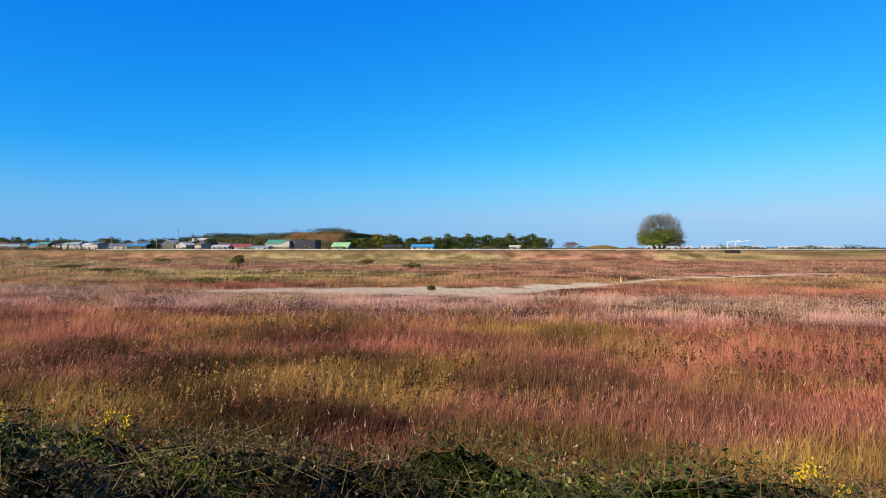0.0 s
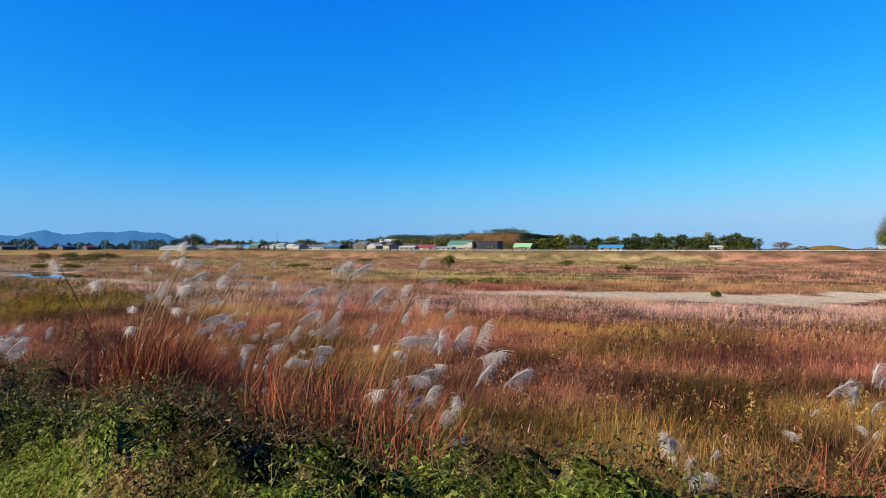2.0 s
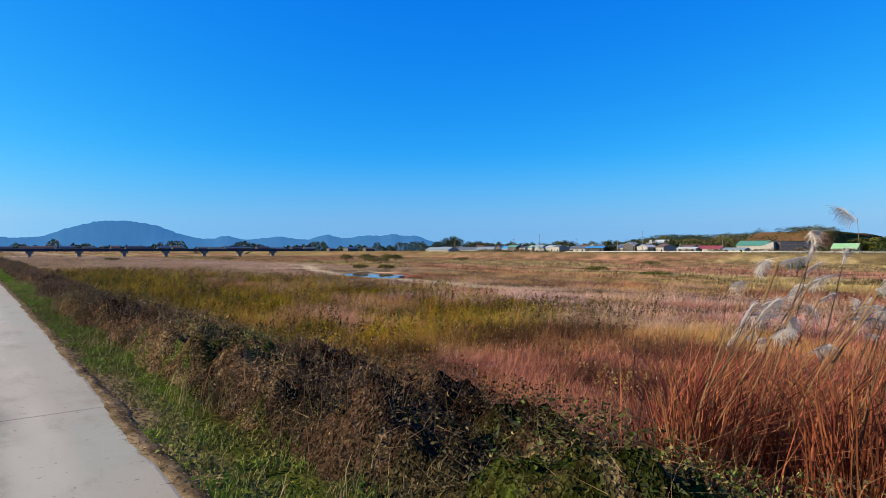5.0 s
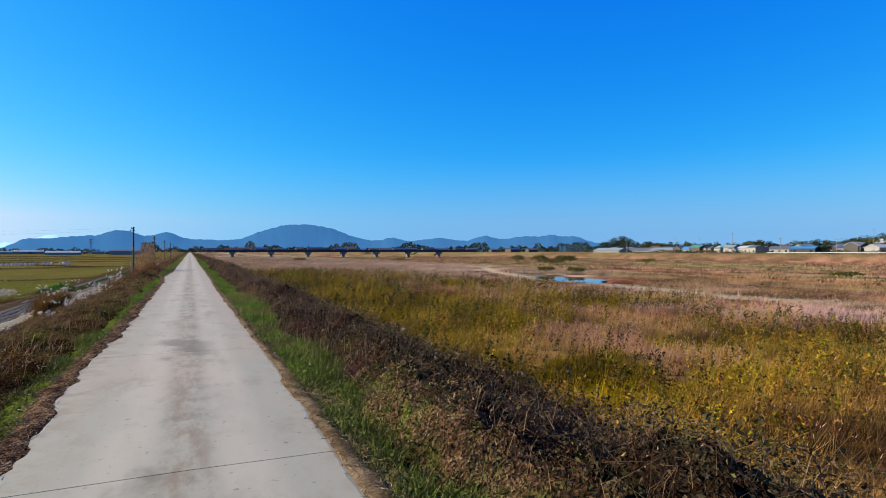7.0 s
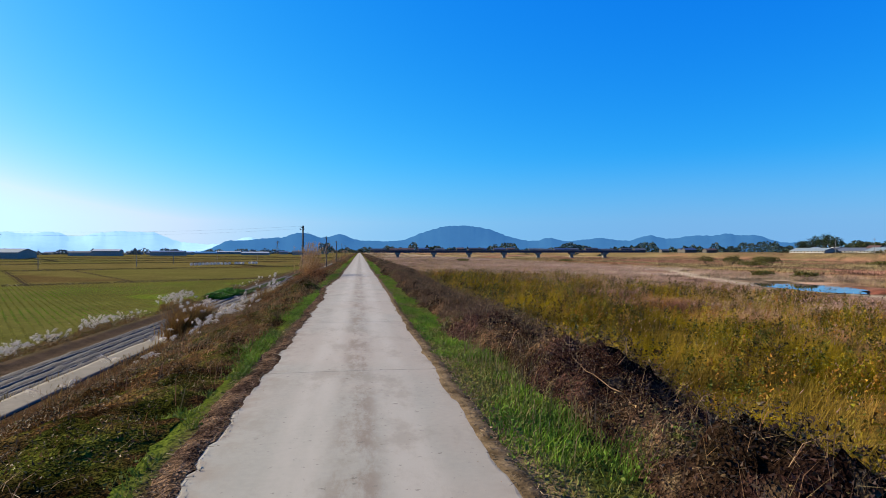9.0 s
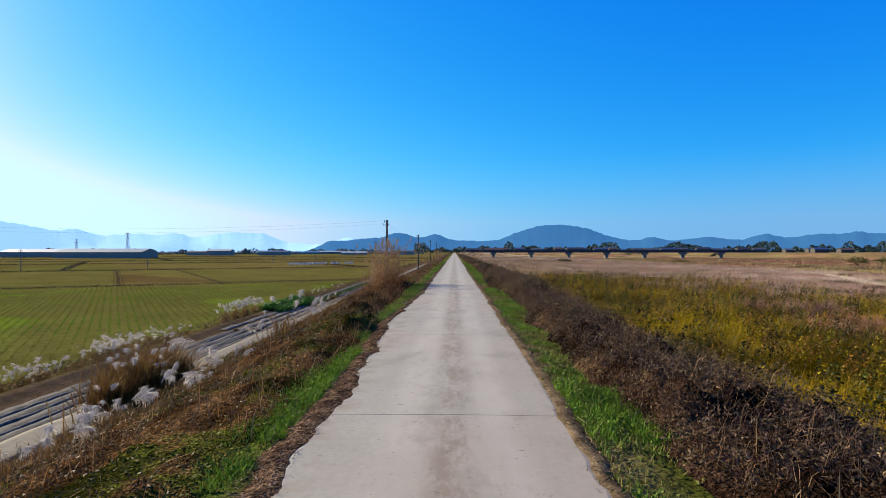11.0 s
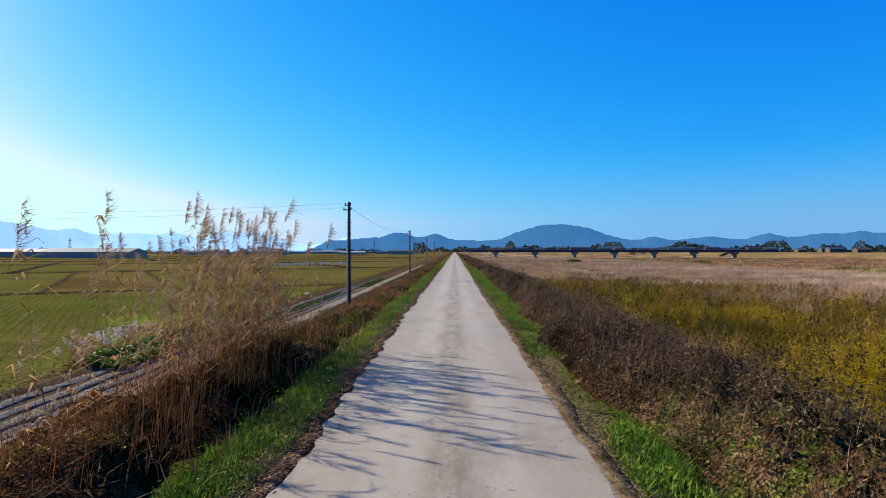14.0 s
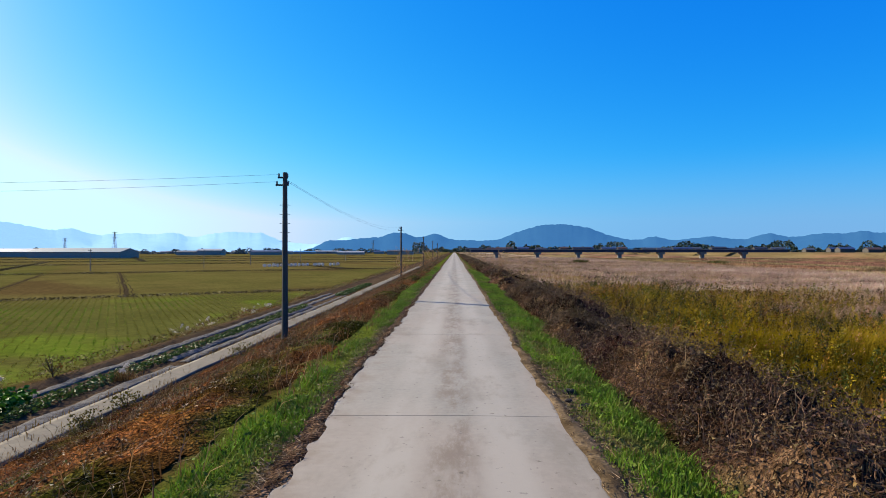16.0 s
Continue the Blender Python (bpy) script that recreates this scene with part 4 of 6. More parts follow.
# ---- bridge ----
M_GIRDER = mat("dark_blue_steel", lin(52, 62, 92), 0.6, scale=0.4, vary=0.25)
M_PIER = mat("pier_concrete", lin(150, 145, 140), 0.9, scale=0.8, vary=0.25)


def bridge():
    b = new("bridge")
    tagged(b, "long low girder bridge with a dark blue deck on concrete piers", "bridge")
    y = 632.0
    bm = bmesh.new()
    box(bm, 14, y - 1, 1.0, 284, y + 7, 3.1)
    part("girder", bm, M_GIRDER, b)
    bm = bmesh.new()
    box(bm, 13, y - 2, 3.1, 285, y + 8, 3.5)
    part("deck", bm, M_PIER, b)
    for k, yy in enumerate((y - 1.9, y + 7.8)):
        bm = bmesh.new()
        box(bm, 13, yy, 4.3, 285, yy + 0.12, 4.45)
        box(bm, 13, yy, 3.85, 285, yy + 0.1, 3.95)
        for i in range(91):
            box(bm, 13 + i * 3, yy, 3.5, 13.15 + i * 3, yy + 0.12, 4.4)
        part("railing", bm, M_GIRDER, b)
    for i in range(7):
        x = 36.6 + 35.3 * i
        bm = bmesh.new()
        box(bm, x - 1.2, y + 0.5, -7, x + 1.2, y + 5.5, -0.8)
        box(bm, x - 2.6, y - 0.5, -0.8, x + 2.6, y + 6.5, 1.0)
        part("pier", bm, M_PIER, b)


bridge()

# ---- utility poles ----
M_POLE = mat("pole_concrete", lin(92, 86, 80), 0.85, scale=3, vary=0.2)
M_WIRE = mat("wire", lin(40, 42, 46), 0.6)
M_IRON = mat("dark_iron", lin(60, 58, 56), 0.5, metal=0.6)


def pole(x, y, h, z=None):
    z = float(land(np.array(x), np.array(y))) - 0.05 if z is None else z
    p = new("utility_pole")
    p.location = (x, y, z)
    tagged(p, "tall slim dark concrete utility pole with small insulator arms", "utility pole", "poles along the levee")
    bm = bmesh.new()
    rod(bm, (0, 0, -0.3), (0, 0, h), 0.17, 0.11, 12)
    part("shaft", bm, M_POLE, p)
    for k, (dz, w) in enumerate(((0.25, 0.35), (0.62, 0.45))):
        bm = bmesh.new()
        box(bm, -w, -0.04, h - dz - 0.04, w * 0.4, 0.04, h - dz + 0.04)
        arm = part("crossarm", bm, M_IRON, p)
        for xx in (-w + 0.05, w * 0.35):
            bm = bmesh.new()
            rod(bm, (xx, 0, h - dz + 0.04), (xx, 0, h - dz + 0.2), 0.05, 0.035, 8)
            part("insulator", bm, M_PIER, arm)
    for i in range(6):
        bm = bmesh.new()
        zz = h - 1.6 - 0.45 * i
        rod(bm, (-0.26, 0, zz), (0.26, 0, zz), 0.012, 0.012, 5)
        part("step_bolt", bm, M_IRON, p)
    return p


POLES = [(-8.3, 163.7), (-8.4, 226), (-8.4, 292), (-8.4, 358), (-8.5, 424)]
for x, y in POLES:
    pole(x, y, 5.95 - (float(land(np.array(x), np.array(y))) - 0.05))


def wire(p, q, sag, r=0.005):
    cu = bpy.data.curves.new("wire", "CURVE")
    cu.dimensions, cu.bevel_depth, cu.bevel_resolution = "3D", r, 1
    sp = cu.splines.new("POLY")
    sp.points.add(12)
    for i in range(13):
        t = i / 12
        a = Vector(p).lerp(Vector(q), t)
        a.z -= sag * 4 * t * (1 - t)
        sp.points[i].co = (*a, 1)
    cu.materials.append(M_WIRE)
    return tagged(new("overhead_wire", cu), "thin dark overhead wire strung between poles", "wire", "overhead wires")


for (a, b), (c, d) in zip(POLES, POLES[1:]):
    for dx, z in ((-0.35, 5.85), (0.12, 5.5)):
        wire((a + dx, b, z), (c + dx, d, z), 0.9)
wire((-8.65, 163.7, 5.85), (-60, 150, 5.0), 0.8)
wire((-8.65, 163.7, 5.5), (-60, 148, 4.6), 0.9)

# ---- left of the levee: the low lane and the vegetable beds ----
M_FILM = mat("black_mulch_film", lin(78, 72, 68), 0.8, scale=5, vary=0.6, bump_h=0.03, spec=0.12)
M_WHITEFILM = mat("silver_film", lin(116, 112, 106), 0.95, scale=5, vary=0.6, bump_h=0.03, spec=0.05)


def strip(name, x0, x1, y0, y1, lift, material, wob=0.08, n=1.2, seed=0, crown=0.0, cross=6, lump=0.0):
    """A long low strip that follows the ground, its sides a little wavy and its middle raised by crown."""
    bm = bmesh.new()
    rows = []
    ys = np.arange(y0, y1 + n / 2, n)
    for y in ys:
        row = []
        w = (fbm(np.array(y / 3), np.array(0.0), seed) - 0.5) * 2 * wob
        for i in range(cross + 1):
            t = i / cross
            x = x0 + (x1 - x0) * t + w
            up = crown * math.sin(math.pi * t) ** 0.7 + lump * (float(fbm(np.array(x * 3), np.array(y * 1.7), seed + 1)) - 0.5)
            row.append(bm.verts.new((x, y, lift + up)))
        rows.append(row)
    for a, b in zip(rows, rows[1:]):
        for i in range(cross):
            bm.faces.new((a[i], a[i + 1], b[i + 1], b[i]))
    skirt = [bm.verts.new(v.co - Vector((0, 0, 0.25))) for v in (r[0] for r in rows)]
    for a, b, c, d in zip(rows, rows[1:], skirt, skirt[1:]):
        bm.faces.new((a[0], b[0], d, c))
    skirt = [bm.verts.new(v.co - Vector((0, 0, 0.25))) for v in (r[-1] for r in rows)]
    for a, b, c, d in zip(rows, rows[1:], skirt, skirt[1:]):
        bm.faces.new((b[-1], a[-1], c, d))
    for f in bm.faces:
        f.smooth = True
    return part(name, bm, material)


M_LANE = mat("earthy_concrete", lin(118, 109, 94), 0.95, scale=0.8, vary=0.25, bump_h=0.01)
tagged(strip("path", -12.2, -10.95, -60, 330, PATHZ + 0.0, M_LANE, 0.16, 1.5, 3), "narrow pale concrete lane at the foot of the levee", "path", kind="structure")
for k in range(4):
    x = -13.15 - 0.72 * k
    for y0, y1 in ((66, 96), (96, 118), (118, 135 - 0.9 * k)):
        tagged(strip("mulch_bed", x - 0.32, x + 0.32, y0, y1, PATHZ - 0.38, M_FILM, 0.06, 0.5, k, 0.08, 6, 0.1),
               "long raised bed under wrinkled black plastic film", "garden bed", "mulched garden beds")
for x, y0, y1, w in ((-13.35, 134.5, 163, 0.34), (-14.2, 133.5, 150, 0.34), (-15.1, 133, 151, 0.3), (-14.3, 164, 193, 0.32), (-13.5, 164, 206, 0.3), (-16.1, 133, 210, 0.3), (-15.0, 192, 227, 0.34)):
    tagged(strip("film_bed", x - w, x + w, y0, y1, PATHZ - 0.37, M_WHITEFILM, 0.14, 0.4, int(y0 + x), 0.06, 8, 0.16),
           "long raised bed under torn silvery plastic film", "garden bed", "film covered garden beds")


def greens(name, x0, x1, y0, y1, n, size, h, col, label, seed):
    s = Soup(seed)
    x, y = scatter(s.r, n, x0, x1, y0, y1)
    up = s.r.random(n) * h * (0.5 + fbm(x * 1.5, y * 1.5, seed))
    s.leaves(place(x, y, 0) + np.stack([0 * x, 0 * x, up], 1), s.r.uniform(0.6, 1.3, n) * size, jitter(np.tile(col, (n, 1)), s.r, 0.35), 0.35)
    tagged(s.make(name, M_LEAF, label, "vegetables"))


for k in range(3):
    tagged(strip("film_strip", -13.51 - 0.72 * k - 0.1, -13.51 - 0.72 * k + 0.1, 68, 131.5, PATHZ - 0.34, M_WHITEFILM, 0.07, 0.5, 30 + k, 0.05, 3, 0.14),
           "torn silvery film trodden between dark garden beds", "plastic film", "film between the beds")
greens("leafy_vegetables", -17.6, -15.2, 145, 156.5, 8000, 0.22, 0.5, lin(78, 132, 34), "bright green leafy vegetables in a garden bed", 501)
greens("onion_greens", -15.1, -14.3, 152, 192, 5000, 0.16, 0.3, lin(84, 108, 48), "dark green vegetables between plastic films", 502)
greens("onion_greens", -14.7, -13.5, 206, 230, 2500, 0.2, 0.3, lin(84, 108, 48), "dark green vegetables between plastic films", 503)


# ---- silver grass ----
def plume_mesh(seed, fluff):
    """A soft head of fine silky strands that rise from a bent neck and fall to one side."""
    r = random.Random(seed)
    bm = bmesh.new()
    n = int(130 * fluff)
    for i in range(n):
        t = (i / n) ** 0.8
        p = Vector((0.06 * t * t, 0, 0.2 * t))
        a = r.gauss(0, 0.42 + 0.2 * t)
        out = Vector((math.cos(a), math.sin(a), 0))
        L = r.uniform(0.12, 0.23) * (1.1 - 0.35 * t)
        rise, droop = r.uniform(0.7, 1.2), r.uniform(0.3, 1.0)
        w = r.uniform(0.0012, 0.003)
        last = None
        for k in range(4):
            u = k / 3
            c = p + out * (L * (0.22 * u + 0.45 * u * u)) + Vector((0, 0, L * (rise * u - droop * u * u)))
            side = Vector((-out.y, out.x, 0.5)).normalized() * w * (1 - 0.6 * u)
            now = (bm.verts.new(c - side), bm.verts.new(c + side))
            if last:
                bm.faces.new((last[0], last[1], now[1], now[0]))
            last = now
    me = bpy.data.meshes.new("plume")
    bm.to_mesh(me)
    bm.free()
    me.materials.append(M_PLUME)
    return me


def stalk_mesh():
    bm = bmesh.new()
    last = Vector((0, 0, 0))
    for k in range(4):
        u = (k + 1) / 4
        q = Vector((0.16 * u * u, 0, u))
        rod(bm, last, q, 0.0028, 0.0024, 4)
        last = q
    me = bpy.data.meshes.new("stalk")
    bm.to_mesh(me)
    bm.free()
    me.materials.append(M_STALK)
    return me


PLUMES = [plume_mesh(k, f) for k, f in enumerate((1.0, 1.3, 0.8, 1.1, 1.5))]
STALK = stalk_mesh()


def leaf_tuft(seed, n, h, reach, cols, width=0.022):
    s = Soup(seed)
    a = s.r.uniform(0, 6.283, n)
    d = np.abs(s.r.normal(0, 0.34, n))
    P = np.stack([np.cos(a) * d, np.sin(a) * d, 0 * a], 1)
    pick = s.r.random(n)
    c = lerp(np.tile(cols[0], (n, 1)), np.array(cols[1]), pick)
    s.arcs(P, s.r.uniform(0.35, 1.0, n) * h, s.r.uniform(0.6, 1.3, n) * width, s.r.uniform(0.1, 1.0, n) * reach, jitter(c, s.r, 0.3), (0.12, -0.08))
    return s


def silver_grass(x, y, h, count, seed, cols, label, leaves=170, size=1.0, blade=0.017, group="silver grass on the levee"):
    r = random.Random(seed)
    e = new("silver_grass")
    e.location = (x, y, float(land(np.array(x), np.array(y))))
    tagged(e, label, "silver grass", group)
    s = leaf_tuft(seed, leaves, h * (0.68 if blade < 0.02 else 0.85), h * 0.6, cols, blade)
    ob = sheet("leaves", np.concatenate(s.V), np.concatenate(s.F), np.concatenate(s.C), M_GRASS)
    ob.parent = e
    tagged(ob, kind="stuff")
    for k in range(count):
        a, d = r.uniform(0, 6.28), r.uniform(0, 0.6)
        hh = h * r.uniform(0.66, 1.03)
        turn = r.gauss(-50, 45)
        tilt = r.uniform(2, 22)
        base = pose(d * math.cos(a), d * math.sin(a), 0, 0, 0, turn) @ pose(0, 0, 0, 0, tilt, 0)
        stem = share("stalk", STALK, e, base @ Matrix.Diagonal((hh, 1, hh, 1)))
        k2 = size * r.uniform(0.5, 1.2)
        head = share("plume", r.choice(PLUMES), stem, base @ pose(0.155 * hh, 0, hh * 0.985, 0, r.uniform(5, 60), r.uniform(-40, 40)) @ Matrix.Diagonal((k2, k2, k2, 1)))
        head.matrix_parent_inverse = stem.matrix_basis.inverted()
    return e


REDLEAF = (lin(132, 56, 46), lin(168, 108, 72))
BROWNLEAF = (lin(126, 92, 54), lin(170, 136, 80))
RIGHT = [(8.4, 15.8, 1.9, 7), (8.5, 15.5, 0.9, 4), (10.1, 16.3, 2.2, 3), (9.8, 17.6, 1.1, 2), (5.6, 16.1, 1.45, 3), (5.0, 17.8, 0.9, 2), (9.2, 13.2, 1.0, 2), (6.4, -3.4, 1.0, 5), (7.2, -3.9, 1.3, 4),
         (4.8, 19.7, 1.2, 6), (5.3, 20.4, 1.7, 9), (5.6, 21.4, 2.0, 10), (5.5, 22.2, 2.1, 10), (5.8, 22.9, 1.6, 9), (6.3, 21.6, 1.7, 8), (7.0, 21.6, 1.1, 5), (7.2, 20.7, 1.2, 3), (6.4, 23.9, 1.6, 6),
         (5.4, 24.7, 2.15, 12), (5.8, 25.6, 2.2, 11), (6.5, 25.2, 1.9, 7), (7.3, 26.1, 2.6, 8), (9.9, 27.6, 3.1, 8), (8.8, 26.4, 1.5, 5), (9.0, 28.4, 2.2, 6), (8.0, 29.0, 1.4, 7), (10.3, 30.0, 2.3, 7), (9.4, 31.2, 2.0, 5),
         (4.7, 27.8, 0.8, 5), (5.1, 28.5, 1.1, 7), (5.6, 29.3, 1.1, 6), (4.5, 30.1, 1.1, 8), (4.9, 31.0, 0.95, 6), (4.4, 31.4, 0.9, 6), (6.8, 31.6, 1.0, 5), (7.3, 33.2, 1.2, 5), (5.8, 33.4, 0.9, 5),
         (4.6, 35.2, 1.1, 7), (5.5, 36.6, 1.15, 9), (5.6, 36.0, 0.9, 7), (6.3, 37.6, 1.2, 7), (7.4, 38.6, 1.2, 6),
         (6.6, 42.9, 2.5, 12), (6.5, 44.2, 2.6, 13), (7.2, 43.6, 2.6, 13), (7.9, 44.6, 2.8, 13), (7.2, 45.4, 2.6, 12), (8.6, 43.4, 2.9, 10), (6.0, 45.6, 2.2, 9), (8.3, 46.2, 2.7, 9)]
for k, (x, y, h, c) in enumerate(RIGHT):
    white = y > 42
    silver_grass(x, y, h * (1.4 if white else 1.25 if h > 1.8 else 1.1), c + 1, 700 + k, REDLEAF, "silver grass clump with silky white plumes and reddish leaves", leaves=520 if 24 < y < 28.5 or white else 110, size=1.35 if white else 1.15)
LEFT = [(-5.7, 112.3, 1.9, 7), (-8.4, 107.2, 1.1, 5), (-7.0, 108.3, 0.9, 6), (-5.9, 108.2, 0.8, 4), (-6.0, 106.0, 0.8, 4), (-6.4, 104.4, 0.9, 5), (-6.6, 102.8, 0.8, 4), (-7.8, 105.2, 1.0, 5), (-6.9, 100.4, 0.8, 3), (-7.7, 96.6, 0.9, 4), (-6.7, 96.1, 0.6, 2), (-8.5, 94.2, 0.9, 3), (-9.2, 104.9, 1.0, 4),
        (-7.5, 115.2, 1.3, 6), (-7.2, 117.5, 1.3, 4), (-6.0, 118, 1.3, 5), (-6.9, 121, 1.4, 4), (-7.6, 124.5, 1.5, 4),
        (-9.9, 110.4, 2.6, 8), (-9.6, 111.5, 2.6, 7), (-9.75, 109.2, 2.2, 4), (-9.2, 110.2, 2.3, 5), (-9.0, 111.4, 2.2, 4), (-8.6, 112.4, 1.4, 3), (-23.8, 117.6, 1.3, 9), (-24.4, 120.4, 1.4, 10), (-25.0, 123, 1.5, 10), (-24.8, 125.6, 1.2, 9), (-25.4, 128, 1.3, 8), (-24.2, 131.6, 1.7, 9), (-24.4, 133.4, 2.0, 11), (-25.2, 136.6, 1.7, 9), (-26.2, 140, 1.2, 8), (-26.6, 142.6, 1.2, 8), (-24.0, 112, 1.2, 8), (-24.2, 107, 1.2, 8),
        (-25.8, 157.2, 1.9, 12), (-26.1, 158.6, 2.0, 14), (-25.6, 159.8, 2.1, 15), (-26.0, 161.2, 2.2, 16), (-25.4, 162.4, 2.2, 16), (-25.8, 163.7, 2.2, 16), (-25.2, 165.0, 2.1, 15), (-25.0, 166.2, 1.9, 13),
        (-21.5, 179.5, 1.3, 6), (-21.3, 184, 1.3, 6), (-21.1, 194, 1.4, 8), (-21.4, 200, 1.4, 8), (-14.2, 160, 0.8, 3)]
for k, (x, y, h, c) in enumerate(LEFT):
    silver_grass(x, y, h, c, 800 + k, BROWNLEAF, "silver grass clump with white plumes and dry brown leaves", leaves=900 if -10 < x < -8.9 and y > 109 else 240, size=2.1 if 157 < y < 167 and x < -24 else 1.8 if x < -20 else 1.5, blade=0.034 if -10 < x < -8.9 and y > 109 else 0.017, group="silver grass by the paddies")
r_rim = random.Random(31)
for k in range(34):
    silver_grass(-24.2 + r_rim.gauss(0, 0.6), 97 + k * 1.4 + r_rim.uniform(-0.6, 0.6), r_rim.uniform(1.0, 1.6), r_rim.randint(4, 8), 840 + k, BROWNLEAF, "silver grass clump with pinkish white plumes on the paddy edge", leaves=90, size=r_rim.uniform(1.4, 2.2), group="silver grass by the paddies")
silver_grass(7.9, 83.6, 1.9, 2, 880, BROWNLEAF, "lone silver grass stem with a white plume", leaves=30)


# ---- tall reeds ----
def reeds(x, y, seed, n=34, h0=2.2, h1=3.3, spread=0.5):
    """Stems with long drooping leaves and soft one-sided heads that the wind blows over."""
    s, l, p = Soup(seed), Soup(seed + 1), Soup(seed + 2)
    r = s.r
    e = new("tall_reeds")
    e.location = (x, y, float(land(np.array(x), np.array(y))))
    tagged(e, "tall tan reeds with ragged leaves and feathery heads", "reeds", "tall reeds on the bank")
    base = np.stack([r.normal(0, spread, n), r.normal(0, spread, n), 0 * np.arange(n)], 1)
    h = r.uniform(h0, h1, n)
    lean = np.stack([r.normal(0.1, 0.12, n) * h, r.normal(-0.02, 0.1, n) * h, h], 1)
    tan = jitter(np.tile(lin(168, 126, 80), (n, 1)), r, 0.25)
    for _ in range(3):
        s.twigs(base, lean, np.full(n, 0.0045), tan)
    k = 16
    t = r.uniform(0.2, 0.95, n * k)
    P = np.repeat(base, k, 0) + np.repeat(lean, k, 0) * t[:, None]
    a = r.normal(0.1, 1.1, n * k)
    L = r.uniform(0.2, 0.5, n * k)
    out = np.stack([np.cos(a), np.sin(a), 0 * a], 1) * L[:, None]
    side = np.stack([-np.sin(a), np.cos(a), 0 * a], 1) * (r.uniform(0.006, 0.016, n * k))[:, None]
    rise, drop = L * r.uniform(0.1, 0.35, n * k), L * r.uniform(-0.1, 0.5, n * k)
    mid = P + out * 0.5 + np.stack([0 * L, 0 * L, rise], 1)
    end = P + out - np.stack([0 * L, 0 * L, drop - rise], 1)
    V = np.stack([P - side * 0.5, P + side * 0.5, mid + side, mid - side, end], 1).reshape(-1, 3)
    q = np.arange(n * k)[:, None] * 5
    l.add(V, np.concatenate([q + [0, 1, 2], q + [0, 2, 3], q + [3, 2, 4]]), np.repeat(jitter(np.tile(lin(170, 126, 76), (n * k, 1)), r, 0.35), 5, 0))
    q = 80
    back = r.random(n * q)
    body = np.sin(np.pi * (0.12 + 0.8 * back))
    tip = np.repeat(base + lean, q, 0) - np.repeat(lean / h[:, None], q, 0) * (back * 0.36)[:, None] + r.normal(0, 0.008, (n * q, 3))
    d = np.stack([r.normal(0.1, 0.05, n * q) * body, r.normal(0, 0.06, n * q) * body, r.normal(0.03, 0.04, n * q)], 1)
    p.twigs(tip, d, np.full(n * q, 0.0045), jitter(np.tile(lin(196, 164, 128, 0.62), (n * q, 1)), r, 0.3))
    for name, u in (("stem_tuft", s), ("leaf_tuft", l), ("seed_head", p)):
        ob = sheet(name, np.concatenate(u.V), np.concatenate(u.F), np.concatenate(u.C), M_GRASS)
        ob.parent = e
        tagged(ob, kind="stuff")


for k, (x, y, n, h1) in enumerate(((-4.6, 122.2, 3, 3.0), (-4.3, 123.4, 4, 3.1), (-4.8, 124.6, 5, 3.1), (-4.3, 125.6, 6, 3.1), (-4.4, 127.3, 24, 3.3), (-4.8, 128.4, 32, 3.4), (-4.2, 129.4, 40, 3.3), (-4.7, 130.5, 42, 3.4), (-4.3, 131.3, 30, 3.2), (-5.0, 129.6, 22, 3.1),
                               (-4.6, 186, 22, 2.8), (-4.2, 215, 26, 2.8), (-4.6, 252, 26, 2.8), (-4.4, 290, 30, 2.8), (4.4, 190, 16, 2.4), (4.8, 232, 20, 2.4))):
    reeds(x, y, 900 + 3 * k, n, 1.5, h1 + 0.3, 0.42)


